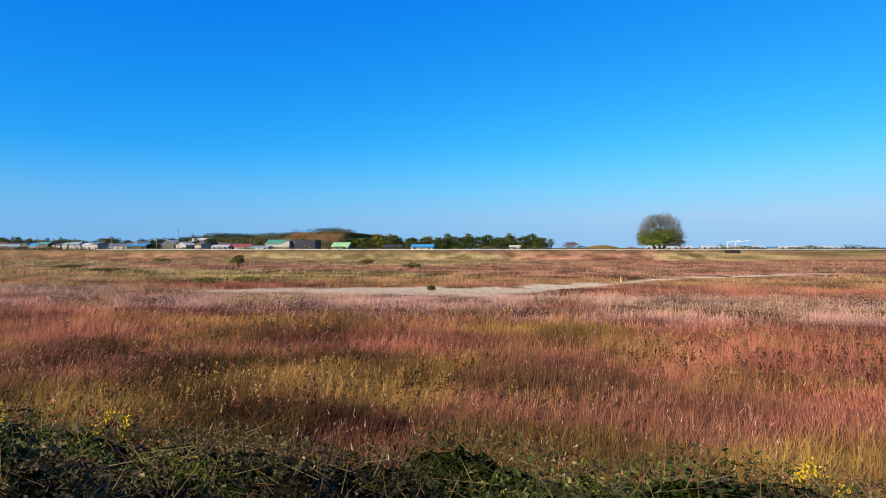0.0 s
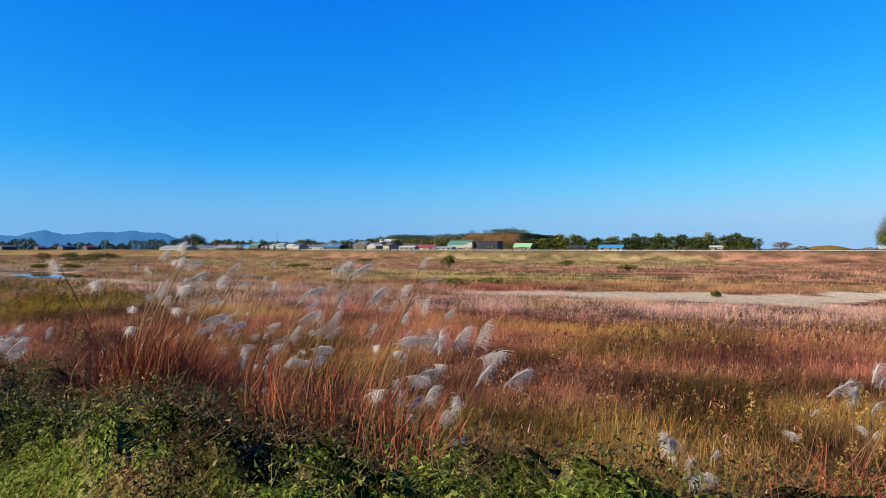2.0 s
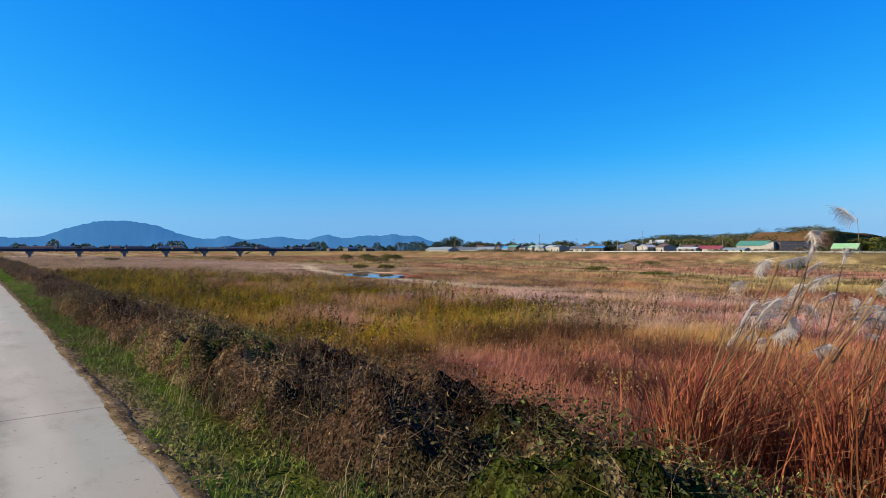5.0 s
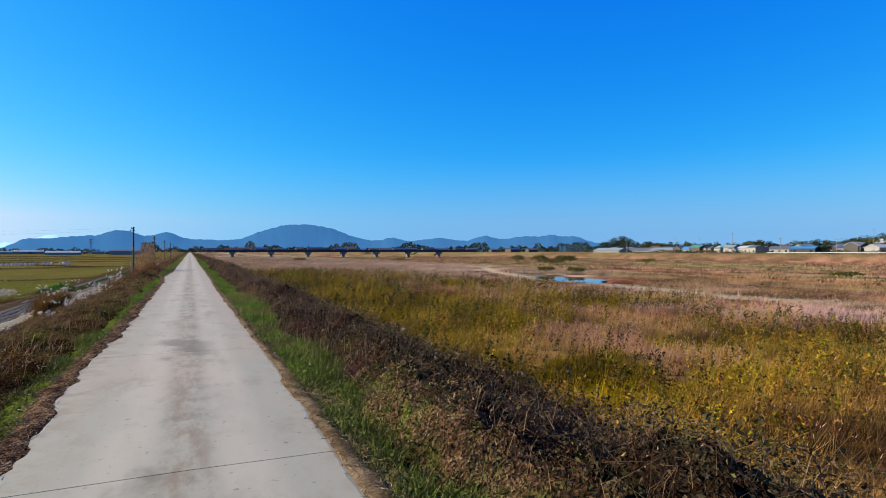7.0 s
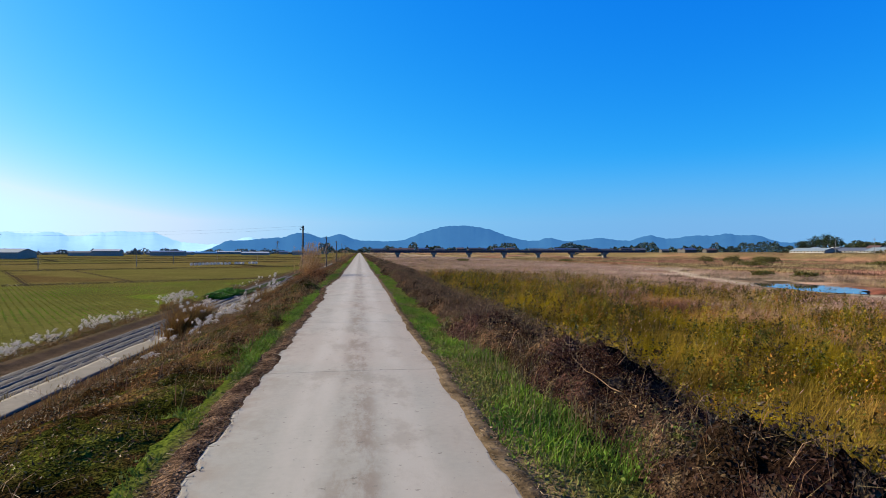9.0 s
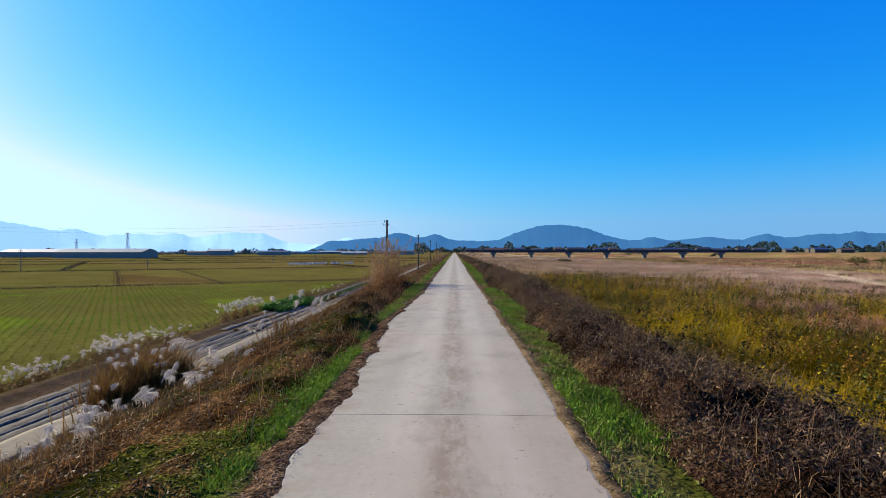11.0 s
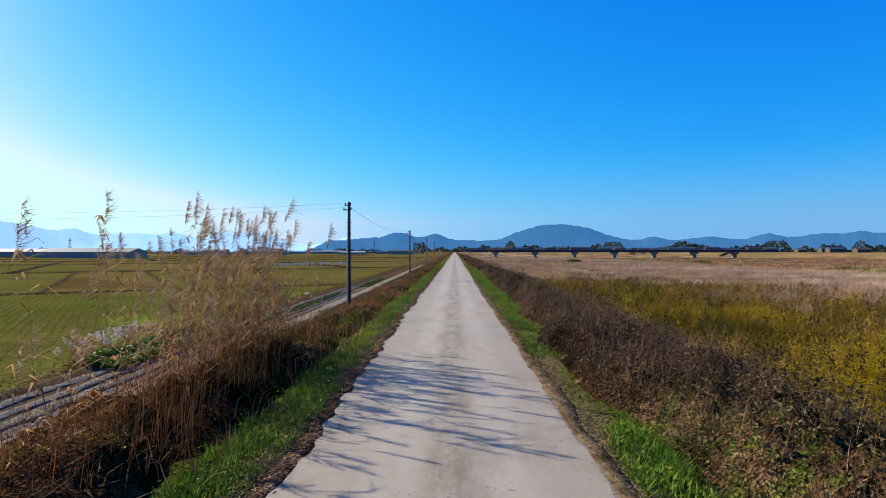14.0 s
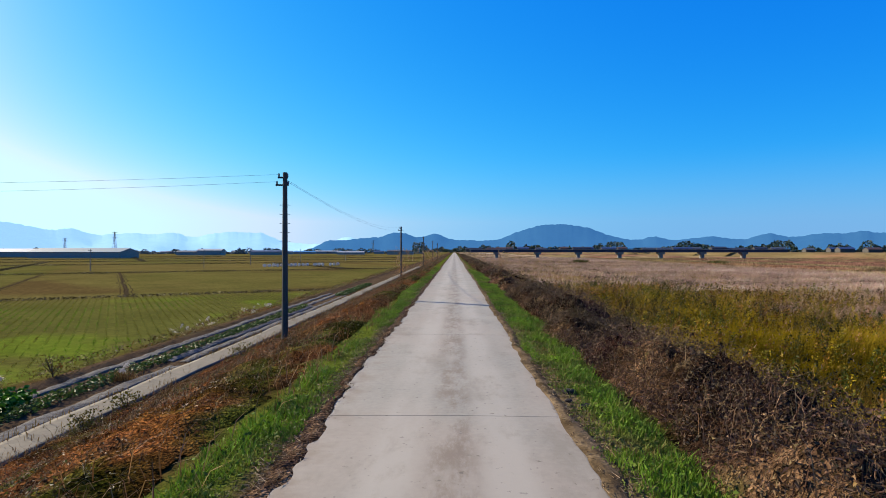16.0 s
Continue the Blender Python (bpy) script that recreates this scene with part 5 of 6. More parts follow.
# ---- dead stems standing and lying on the left bank ----
def dead_stems():
    s = Soup(960)
    r = s.r
    # a stand of upright bare stems under the reeds
    n = 9000
    x, y = r.uniform(-6.6, -2.9, n), r.uniform(117.5, 134.5, n)
    core = step(117, 121, y) * step(135, 131, y) * step(-2.7, -3.6, x) * step(-6.8, -5.6, x)
    ok = r.random(n) < core * (0.35 + fbm(x * 1.3, y * 1.3, 961))
    x, y = x[ok], y[ok]
    n = len(x)
    c = lerp(np.tile(lin(104, 60, 36), (n, 1)), np.array(lin(172, 118, 70)), r.random(n) ** 2)
    s.arcs(place(x, y), r.uniform(0.5, 1.35, n) * (1 - 0.3 * step(127, 120, y)), r.uniform(0.004, 0.009, n), r.uniform(0.02, 0.4, n) + 0.6 * step(128, 121, y) * r.random(n), jitter(c, r, 0.3), (0.14, -0.08))
    # bent stalks and curled leaves over the rest of the bank
    n = 36000
    x, y = r.uniform(-10.8, -2.3, n), r.uniform(60, 205, n)
    ok = fbm(x / 1.6, y / 2.2, 962) + r.uniform(-0.1, 0.1, n) > 0.5 - 0.12 * bump(y, 120, 14)
    x, y = x[ok], y[ok]
    n = len(x)
    lush = weeds_left(x, y)
    c = lerp(np.tile(lin(116, 78, 50), (n, 1)), np.array(lin(176, 138, 94)), r.random(n) ** 1.6)
    c = lerp(c, np.array(lin(150, 84, 46)), step(136, 144, y) * step(0.5, 0.6, fbm(x / 3, y / 4, 963)) * 0.7)
    s.arcs(place(x, y) + np.stack([0 * x, 0 * x, lush * 0.35], 1), r.uniform(0.12, 0.45, n), r.uniform(0.006, 0.015, n), r.uniform(0.1, 0.5, n), jitter(c, r, 0.35), (0.2, -0.1))
    # dry weeds creeping over both edges of the low lane
    n = 9000
    y = r.uniform(60, 215, n)
    x = np.where(r.random(n) < 0.6, -10.9, -12.3) + r.normal(0, 0.26, n)
    ok = fbm(x / 1.0, y / 2.5, 964) > 0.45
    x, y = x[ok], y[ok]
    n = len(x)
    c = lerp(np.tile(lin(112, 100, 50), (n, 1)), np.array(lin(158, 124, 80)), r.random(n))
    s.arcs(place(x, y), r.uniform(0.1, 0.3, n), r.uniform(0.01, 0.025, n), r.uniform(0.05, 0.25, n), jitter(c, r, 0.35), (0.15, -0.08))
    s.make("dead_stems", M_GRASS, "rust brown dead stems and curled leaves on the bank", "weeds")


dead_stems()


def dead_canes():
    """Pale bent canes and dry stalks poking out of the thicket by the river."""
    s = Soup(970)
    r = s.r
    n = 16000
    x, y = 2.6 + 6.5 * r.random(n) ** 1.3, r.uniform(40, 165, n)
    ok = fbm(x / 1.8, y / 2.4, 971) + r.uniform(-0.1, 0.1, n) > 0.5
    x, y = x[ok], y[ok]
    n = len(x)
    b = thicket_right(x, y)
    c = lerp(np.tile(lin(112, 80, 58), (n, 1)), np.array(lin(188, 156, 116)), r.random(n) ** 2)
    s.arcs(place(x, y) + np.stack([0 * x, 0 * x, b * 0.6], 1), r.uniform(0.12, 0.55, n), r.uniform(0.004, 0.011, n), r.uniform(0.1, 0.5, n), jitter(c, r, 0.35), (0.15, -0.1))
    # greyish weed stalks standing in the verge grass
    n = 12000
    x, y = 1.75 + 2.2 * r.random(n) ** 1.2, r.uniform(36, 92, n)
    ok = fbm(x / 0.8, y / 1.3, 975) + r.uniform(-0.12, 0.12, n) > 0.5
    x, y = x[ok], y[ok]
    n = len(x)
    c = lerp(np.tile(lin(96, 100, 52), (n, 1)), np.array(lin(168, 146, 106)), r.random(n) ** 1.5)
    s.arcs(place(x, y), r.uniform(0.12, 0.5, n) * step(1.6, 2.3, x), r.uniform(0.004, 0.01, n), r.uniform(0.02, 0.3, n), jitter(c, r, 0.35), (0.1, -0.06))
    # a taller stand of upright dead weeds with curled leaves further along
    n = 15000
    x, y = 2.5 + 5.0 * r.random(n) ** 1.2, r.uniform(92, 150, n)
    ok = fbm(x / 1.4, y / 2.2, 973) + r.uniform(-0.12, 0.12, n) > 0.5 - 0.08 * bump(y, 126, 16)
    x, y = x[ok], y[ok]
    n = len(x)
    b = thicket_right(x, y)
    c = lerp(np.tile(lin(104, 70, 54), (n, 1)), np.array(lin(176, 140, 104)), r.random(n) ** 2)
    h = r.uniform(0.3, 0.75, n) * (0.6 + 0.6 * bump(y, 126, 16)) * (1 - 0.5 * step(138, 145, y))
    P = place(x, y) + np.stack([0 * x, 0 * x, b * 0.45], 1)
    s.arcs(P, h * 0.9, r.uniform(0.003, 0.007, n), r.uniform(0.05, 0.35, n), jitter(c, r, 0.3), (0.1, -0.06))
    k = 9
    Q = np.repeat(P, k, 0) + np.stack([r.normal(0.04, 0.09, n * k), r.normal(0, 0.09, n * k), np.repeat(h, k) * r.uniform(0.1, 0.95, n * k)], 1)
    cc = lerp(np.tile(lin(78, 60, 52), (n * k, 1)), np.array(lin(150, 118, 90)), r.random(n * k) ** 2.2)
    s.flecks(Q, r.uniform(0.03, 0.085, n * k), jitter(cc, r, 0.35), 0.45)
    s.make("dead_canes", M_GRASS, "pale dry canes sticking out of the brambles", "weeds")


dead_canes()

# ---- goldenrod still in flower ----
def goldenrod(x, y, h, seed):
    e = new("goldenrod")
    e.location = (x, y, float(land(np.array(x), np.array(y))))
    tagged(e, "yellow flowering goldenrod plant among the brambles", "wildflower", "goldenrod plants")
    s, f = Soup(seed), Soup(seed + 1)
    n = 4
    base = s.r.normal(0, 0.12, (n, 3)) * [1, 1, 0]
    top = base + np.stack([s.r.normal(0.05, 0.12, n), s.r.normal(0, 0.12, n), s.r.uniform(0.75, 1, n) * h], 1)
    s.twigs(base, top - base, np.full(n, 0.006), np.tile(lin(110, 104, 50), (n, 1)))
    k = 40
    t = s.r.random((n * k, 1))
    P = np.repeat(base, k, 0) + np.repeat(top - base, k, 0) * t + s.r.normal(0, 0.05, (n * k, 3))
    s.flecks(P, s.r.uniform(0.03, 0.07, n * k), jitter(np.tile(lin(92, 104, 40), (n * k, 1)), s.r, 0.3))
    k = 60
    P = np.repeat(top, k, 0) + f.r.normal(0, 0.035, (n * k, 3)) * [1, 1, 1.3]
    f.flecks(P, f.r.uniform(0.015, 0.035, n * k), jitter(np.tile(lin(236, 196, 30), (n * k, 1)), f.r, 0.25))
    for name, u in (("foliage", s), ("flower_head", f)):
        ob = sheet(name, np.concatenate(u.V), np.concatenate(u.F), np.concatenate(u.C), M_LEAF)
        ob.parent = e
        tagged(ob, kind="stuff")


for k, (x, y, h) in enumerate(((5.4, 6.3, 0.85), (5.2, 4.7, 0.75), (5.6, -2.3, 0.8), (5.8, 8.6, 0.8), (12.2, 63.5, 1.2), (12.9, 61.5, 1.2))):
    goldenrod(x, y, h, 950 + 2 * k)


# ---- odds and ends on the verges ----
def clod(x, y, s, seed):
    bm = bmesh.new()
    bmesh.ops.create_icosphere(bm, subdivisions=2, radius=s)
    for v in bm.verts:
        k = 0.75 + 0.5 * float(fbm(np.array(v.co.x * 9 / s * 0.1 + seed), np.array(v.co.y * 9 / s * 0.1 + v.co.z * 7 / s * 0.1), seed))
        v.co = Vector((v.co.x * k * 1.3, v.co.y * k, v.co.z * k * 0.55))
    for f in bm.faces:
        f.smooth = True
    ob = part("soil_clod", bm, M_CLOD)
    ob.location = (x, y, float(land(np.array(x), np.array(y))) + s * 0.25)
    tagged(ob, "dark lump of soil lying on the grass verge", "soil clod", "soil clods by the road")


M_CLOD = mat("wet_soil", lin(58, 50, 44), 0.9, scale=20, vary=0.4, bump_h=0.02)
for k, (x, y, s) in enumerate(((1.72, 144.4, 0.09), (1.78, 143.6, 0.08), (1.62, 143.9, 0.05), (-2.15, 112.6, 0.1), (-2.2, 114.2, 0.08), (-2.05, 117.1, 0.07))):
    clod(x, y, s, k)


def branch(x, y, z, L, turn, tilt, seed):
    r = random.Random(seed)
    bm = bmesh.new()
    last, wid = Vector((0, 0, 0)), 0.009
    for k in range(6):
        q = last + Vector((L / 6, r.uniform(-0.06, 0.06), r.uniform(-0.03, 0.05)))
        rod(bm, last, q, wid, wid * 0.85, 6)
        if k in (2, 3, 4):
            rod(bm, q, q + Vector((L * 0.14, r.choice((-1, 1)) * L * 0.1, L * 0.08)), wid * 0.55, wid * 0.25, 5)
        last, wid = q, wid * 0.85
    ob = part("fallen_branch", bm, M_STALK)
    ob.matrix_world = pose(x, y, z, 0, tilt, turn)
    tagged(ob, "pale dry branch lying in the brambles", "branch", "dry branches")


for k, (x, y, L, a) in enumerate(((4.6, 152.5, 0.9, 40), (3.4, 141.4, 0.6, 70), (3.4, 83.5, 1.2, 100), (3.8, 84.4, 1.0, 60), (-4.8, 113.2, 1.0, 30), (-5.4, 116.0, 0.9, 110))):
    z = float(land(np.array(x), np.array(y))) + float((thicket_right if x > 0 else weeds_left)(np.array([x]), np.array([y]))[0]) * 0.95
    branch(x, y, z, L, a, -12, 40 + k)

# ---- far bank: village, trees and hill ----
BANK = 0.53


def colour_mat(name, c, rough=0.7, vary=0.2, scale=0.7, **k):
    return mat(name, lin(*c), rough, scale=scale, vary=vary, **k)


M_WALL = colour_mat("white_plaster", (164, 160, 154))
M_WALLGREY = colour_mat("grey_plaster", (84, 80, 76))
M_GLASS = colour_mat("window_glass", (36, 44, 54), 0.15, spec=0.6)
M_DOOR = colour_mat("brown_door", (92, 66, 48))
ROOFS = {k: colour_mat(k + "_roof", c, 0.6) for k, c in dict(blue=(58, 140, 196), green=(142, 188, 138), teal=(78, 134, 118), red=(142, 66, 76), grey=(92, 98, 106), dark=(56, 60, 68), white=(184, 188, 190), pale=(132, 146, 150), brown=(104, 78, 62), navy=(62, 84, 122)).items()}


def house(x, y, w, d, hw, hr, roof, wall=None, turn=0, label="", name="house"):
    """A gabled house: w along its ridge, d deep, wall height hw, roof height hr."""
    wall = wall or M_WALL
    e = new(name)
    e.matrix_world = pose(x, y, BANK, 0, 0, 90 + turn)
    tagged(e, label or "small village house with a %s gabled roof" % roof, "house", "village houses")
    bm = bmesh.new()
    prof = [(-d / 2, 0), (d / 2, 0), (d / 2, hw), (0, hw + hr * 0.96), (-d / 2, hw)]
    ends = [[bm.verts.new((sx * w / 2, a, b)) for a, b in prof] for sx in (-1, 1)]
    for i in range(5):
        j = (i + 1) % 5
        bm.faces.new((ends[0][i], ends[0][j], ends[1][j], ends[1][i]))
    bm.faces.new(ends[0][::-1])
    bm.faces.new(ends[1])
    part("wall", bm, wall, e)
    bm = bmesh.new()
    o, th = 0.5, 0.16
    sl = hr / (d / 2)
    prof = [(-d / 2 - o, hw - o * sl), (0, hw + hr), (d / 2 + o, hw - o * sl), (d / 2 + o, hw - o * sl + th), (0, hw + hr + th), (-d / 2 - o, hw - o * sl + th)]
    ends = [[bm.verts.new((sx * (w / 2 + 0.4), a, b)) for a, b in prof] for sx in (-1, 1)]
    for i in range(6):
        j = (i + 1) % 6
        bm.faces.new((ends[0][i], ends[1][i], ends[1][j], ends[0][j]))
    bm.faces.new(ends[0])
    bm.faces.new(ends[1][::-1])
    part("roof", bm, ROOFS[roof], e)
    n = max(1, int(w / 4))
    for i in range(n):
        cx = -w / 2 + (i + 0.5) * w / n
        bm = bmesh.new()
        if i == n // 2:
            box(bm, cx - 0.5, d / 2 - 0.02, 0.05, cx + 0.5, d / 2 + 0.05, 2.05)
            part("door", bm, M_DOOR, e)
        else:
            box(bm, cx - 0.75, d / 2 - 0.02, 0.9, cx + 0.75, d / 2 + 0.04, 2.1)
            part("window", bm, M_GLASS, e)
    return e


# along the bank, then rows behind
house(375, 259, 15, 9, 6.3, 2.4, "white", label="white two-storey house with a pale roof")
house(341, 206, 14, 8, 2.6, 1.5, "red", label="low white house with a dusty red roof")
house(337, 218, 12, 7, 2.5, 0.9, "white", label="low white house with a flat pale roof")
house(337, 190, 12, 7, 1.9, 1.0, "pale", label="low pale green vinyl greenhouse by the bank")
house(360, 189, 17, 11, 4.4, 2.6, "teal", label="large barn with a teal green roof")
house(346, 139, 11, 8, 2.6, 2.3, "green", label="shed with a pale mint green roof")
house(347, 105, 11, 7, 2.0, 1.4, "dark", M_WALLGREY, label="low dark-roofed hut beside the trees")
house(330, 81.5, 13, 9, 2.0, 1.6, "blue", label="white house with a bright blue roof")
house(346, 29, 6, 5, 2.4, 0.7, "white", label="small plain white hut")
house(342, 50, 15, 4, 0.7, 0.5, "navy", label="low shed covered in blue tarpaulin")
r_village = random.Random(5)
for k in range(110):
    y = 226 + k * 3.6 + r_village.uniform(-3, 3)
    x = 338 + (y - 226) * 0.34 + r_village.choice((0, 3, 18, 32, 48, 70)) + r_village.uniform(-4, 4)
    house(x, y, r_village.uniform(8, 15), r_village.uniform(6, 9), r_village.uniform(2.4, 4.8), r_village.uniform(1.0, 2.2), r_village.choice(["grey", "dark", "grey", "brown", "pale", "navy", "dark", "grey", "white", "blue", "white", "teal", "pale"]),
          r_village.choice([M_WALL, M_WALL, M_WALL, M_WALLGREY]), r_village.choice((0, 0, 0, 90, 20, -25)) + r_village.uniform(-10, 10))
for k, (x, y, w) in enumerate(((418, 556, 42), (432, 516, 44), (424, 484, 30))):
    house(x, y, w, 14, 2.2, 2.6, "pale" if k != 1 else "grey", label="long farm greenhouse with a pale blue-grey roof")

# the shed with panels on its roof
M_PANEL = colour_mat("solar_panel", (24, 30, 54), 0.5, spec=0.2)


def solar_shed():
    e = new("solar_shed")
    e.matrix_world = pose(338, 165, BANK)
    tagged(e, "dark shed faced with solar panels, white sloping end", "shed")
    bm = bmesh.new()
    box(bm, -3.8, -13, 0, 5, 6, 6.2)
    part("wall", bm, M_WALLGREY, e)
    bm = bmesh.new()
    prof = [(17, 0), (17, 0.5), (3, 6.1), (3, 0)]
    ends = [[bm.verts.new((x, a, b)) for a, b in prof] for x in (-7, 5)]
    for i in range(4):
        j = (i + 1) % 4
        bm.faces.new((ends[0][i], ends[0][j], ends[1][j], ends[1][i]))
    bm.faces.new(ends[0][::-1])
    bm.faces.new(ends[1])
    part("ramp", bm, M_WALL, e, "white sloping end wall")
    for i in range(5):
        for j in range(3):
            bm = bmesh.new()
            y0 = -13 + i * 2.75
            box(bm, -4.2, y0, 0.8 + j * 1.85, -3.95, y0 + 2.65, 2.55 + j * 1.85)
            part("solar_panel", bm, M_PANEL, e)
    bm = bmesh.new()
    box(bm, -4.6, -14, 6.2, 5.3, 7, 6.45)
    part("roof", bm, ROOFS["dark"], e)


solar_shed()


def tree(x, y, h, w, cols, seed, z=None, bare=0.0, n=900, leaf=0.7, label="", trunk_h=0.25, low=0.32, name="tree", group="trees by the village"):
    r = random.Random(seed)
    e = new(name)
    e.location = (x, y, BANK if z is None else z)
    tagged(e, label or "green and yellowing leafy tree", "tree", group)
    bm = bmesh.new()
    rod(bm, (0, 0, -0.5), (0, 0, h * trunk_h), h * 0.035, h * 0.026, 8)
    for k in range(9):
        a, u = r.uniform(0, 6.28), r.uniform(0.5, 0.9)
        q = Vector((math.cos(a) * w * 0.34 * u, math.sin(a) * w * 0.34 * u, h * r.uniform(0.55, 0.88)))
        p = Vector((0, 0, h * trunk_h * r.uniform(0.7, 1)))
        m = p.lerp(q, 0.5) + Vector((0, 0, -0.03 * h))
        rod(bm, p, m, h * 0.018, h * 0.012, 5)
        rod(bm, m, q, h * 0.012, h * 0.004, 5)
    part("trunk", bm, M_BARK, e)
    s = Soup(seed)
    g = s.r
    # clumps spread over a dome with an uneven rim
    kc = 60
    d = g.normal(size=(kc, 3))
    d *= (g.random((kc, 1)) ** 0.4 / np.linalg.norm(d, axis=1)[:, None])
    d[:, 2] = np.abs(d[:, 2])
    centre = np.stack([d[:, 0] * w * 0.44, d[:, 1] * w * 0.44, h * (low + 0.06 + (0.86 - low) * d[:, 2] ** 0.75)], 1)
    pick = g.integers(0, kc, n)
    P = centre[pick] + g.normal(0, 0.07, (n, 3)) * [w, w, h * 0.6]
    up = (P[:, 2] / h)
    c = lerp(np.tile(cols[0], (n, 1)), np.array(cols[1]), g.random(n) ** 1.5 + 0.25 * np.sin(pick))
    if bare:
        twig = up + g.normal(0, 0.08, n) > bare
        k = int(twig.sum())
        dv = P[twig] * [1, 1, 0.6] - [0, 0, h * 0.2]
        dv = dv / (np.linalg.norm(dv, axis=1)[:, None] + 1e-6) * leaf * 0.9 + g.normal(0, 0.55, (k, 3))
        t = Soup(seed + 1)
        t.twigs(np.repeat(P[twig], 3, 0) + t.r.normal(0, 0.5, (3 * k, 3)), np.repeat(dv, 3, 0), np.full(3 * k, 0.06), jitter(np.tile(lin(120, 118, 106), (3 * k, 1)), t.r, 0.3))
        sheet("bare_crown", np.concatenate(t.V), np.concatenate(t.F), np.concatenate(t.C), M_LEAF).parent = e
        P, c = P[~twig], c[~twig]
    s.leaves(P, g.uniform(0.6, 1.4, len(P)) * leaf, jitter(c, g, 0.3), 0.8)
    sheet("crown", np.concatenate(s.V), np.concatenate(s.F), np.concatenate(s.C), M_LEAF).parent = e
    return e


LEAFG, LEAFY, LEAFD = lin(84, 98, 40), lin(142, 128, 44), lin(52, 68, 36)


def old_tree(x, y, h, w):
    """A huge spreading tree: a dome of bare grey twigs, green clumps still hanging low in it."""
    r = random.Random(11)
    e = new("tree")
    e.location = (x, y, BANK)
    tagged(e, "huge old spreading tree, grey bare crown above green leaves", "tree")
    bm = bmesh.new()
    for dy in (-1.6, 0.2, 2.4):
        rod(bm, (0, dy, -0.5), (r.uniform(-0.5, 0.5), dy * 1.7, h * 0.26), 0.85, 0.6, 9)
    for k in range(26):
        a, u, up = r.uniform(0, 6.28), r.uniform(0.55, 0.92), r.uniform(0.35, 0.92)
        q = Vector((math.cos(a) * w * 0.48 * u * (1 - 0.55 * up**2), math.sin(a) * w * 0.48 * u * (1 - 0.55 * up**2), h * up))
        p = Vector((0, r.choice((-2.5, 0.3, 3.8)) * 0.9, h * r.uniform(0.14, 0.25)))
        m = p.lerp(q, 0.5) + Vector((0, 0, 0.04 * h))
        rod(bm, p, m, 0.34, 0.2, 6)
        rod(bm, m, q, 0.2, 0.06, 5)
    part("trunk", bm, M_BARK, e)
    t, s = Soup(12), Soup(13)
    n = 9000
    d = t.r.normal(size=(n, 3))
    d /= np.linalg.norm(d, axis=1)[:, None]
    d[:, 2] = np.abs(d[:, 2])
    rim = (0.84 + 0.3 * d[:, 2] * np.sqrt(1 - d[:, 2] ** 2) + 0.16 * vnoise(np.arctan2(d[:, 1], d[:, 0]) * 3, d[:, 2] * 4, 14)) * t.r.uniform(0.5, 1.0, n) ** 0.6
    P = d * rim[:, None] * [w * 0.5, w * 0.5, h * 0.84] + [0, 0, h * 0.16]
    out = d * [1, 1, 0.9] + t.r.normal(0, 0.35, (n, 3))
    t.twigs(P - out * 0.8, out * t.r.uniform(1.2, 2.6, (n, 1)), np.full(n, 0.055), jitter(np.tile(lin(112, 108, 98), (n, 1)), t.r, 0.3))
    sheet("bare_crown", np.concatenate(t.V), np.concatenate(t.F), np.concatenate(t.C), M_LEAF).parent = e
    kc, n = 70, 11000
    a, q, up = s.r.uniform(0, 6.283, kc), s.r.random(kc) ** 0.5, s.r.random(kc)
    centre = np.stack([np.cos(a) * q * w * 0.43, np.sin(a) * q * w * 0.43, h * (0.2 + 0.42 * up * (1 - 0.55 * q**2))], 1)
    pick = s.r.integers(0, kc, n)
    L = centre[pick] + s.r.normal(0, 1, (n, 3)) * [1.5, 1.5, 0.9]
    c = lerp(np.tile(lin(62, 86, 30), (n, 1)), np.array(lin(140, 150, 40)), s.r.random(n) * 0.7 + 0.35 * np.sin(pick * 2.1))
    s.leaves(L, s.r.uniform(0.4, 0.9, n), jitter(c, s.r, 0.3), 0.8)
    sheet("crown", np.concatenate(s.V), np.concatenate(s.F), np.concatenate(s.C), M_LEAF).parent = e


old_tree(330, -51, 20.5, 25)
# a belt of trees along the bank
kinds = [tree(360 + 3 * k, 20 + 14 * k, 11.5, 10, (LEAFG, LEAFY) if k % 2 else (LEAFD, LEAFG), 20 + k, n=1500, leaf=0.85, low=0.0, trunk_h=0.12) for k in range(5)]
r_tree = random.Random(9)
for k in range(27):
    y = 14 + k * 4.7 + r_tree.uniform(-2, 2)
    big = 1.0 + 0.22 * math.exp(-((y - 112) / 22) ** 2)
    m = copy_thing(r_tree.choice(kinds), pose(352 + r_tree.uniform(0, 9), y, BANK - 1.3, 0, 0, r_tree.uniform(0, 360)))
    m.scale = (1.25, 1.25, big * r_tree.uniform(0.75, 1.0))
grove = [tree(395 + 5 * k, 240 + 30 * k, 9.5, 11, (lin(48, 62, 38), lin(78, 88, 46)) if k % 2 else (lin(58, 72, 40), lin(112, 108, 52)), 40 + k, n=700, leaf=0.95, low=0.0, trunk_h=0.12, label="dark leafy tree among village houses") for k in range(4)]
for k in range(120):
    y = 205 + k * 3.7 + r_tree.uniform(-4, 4)
    m = copy_thing(r_tree.choice(grove), pose(372 + (y - 225) * 0.34 + r_tree.uniform(-26, 60), y, BANK - 0.8, 0, 0, r_tree.uniform(0, 360)))
    m.scale = (r_tree.uniform(0.8, 1.5), r_tree.uniform(0.8, 1.5), r_tree.uniform(0.7, 1.4))
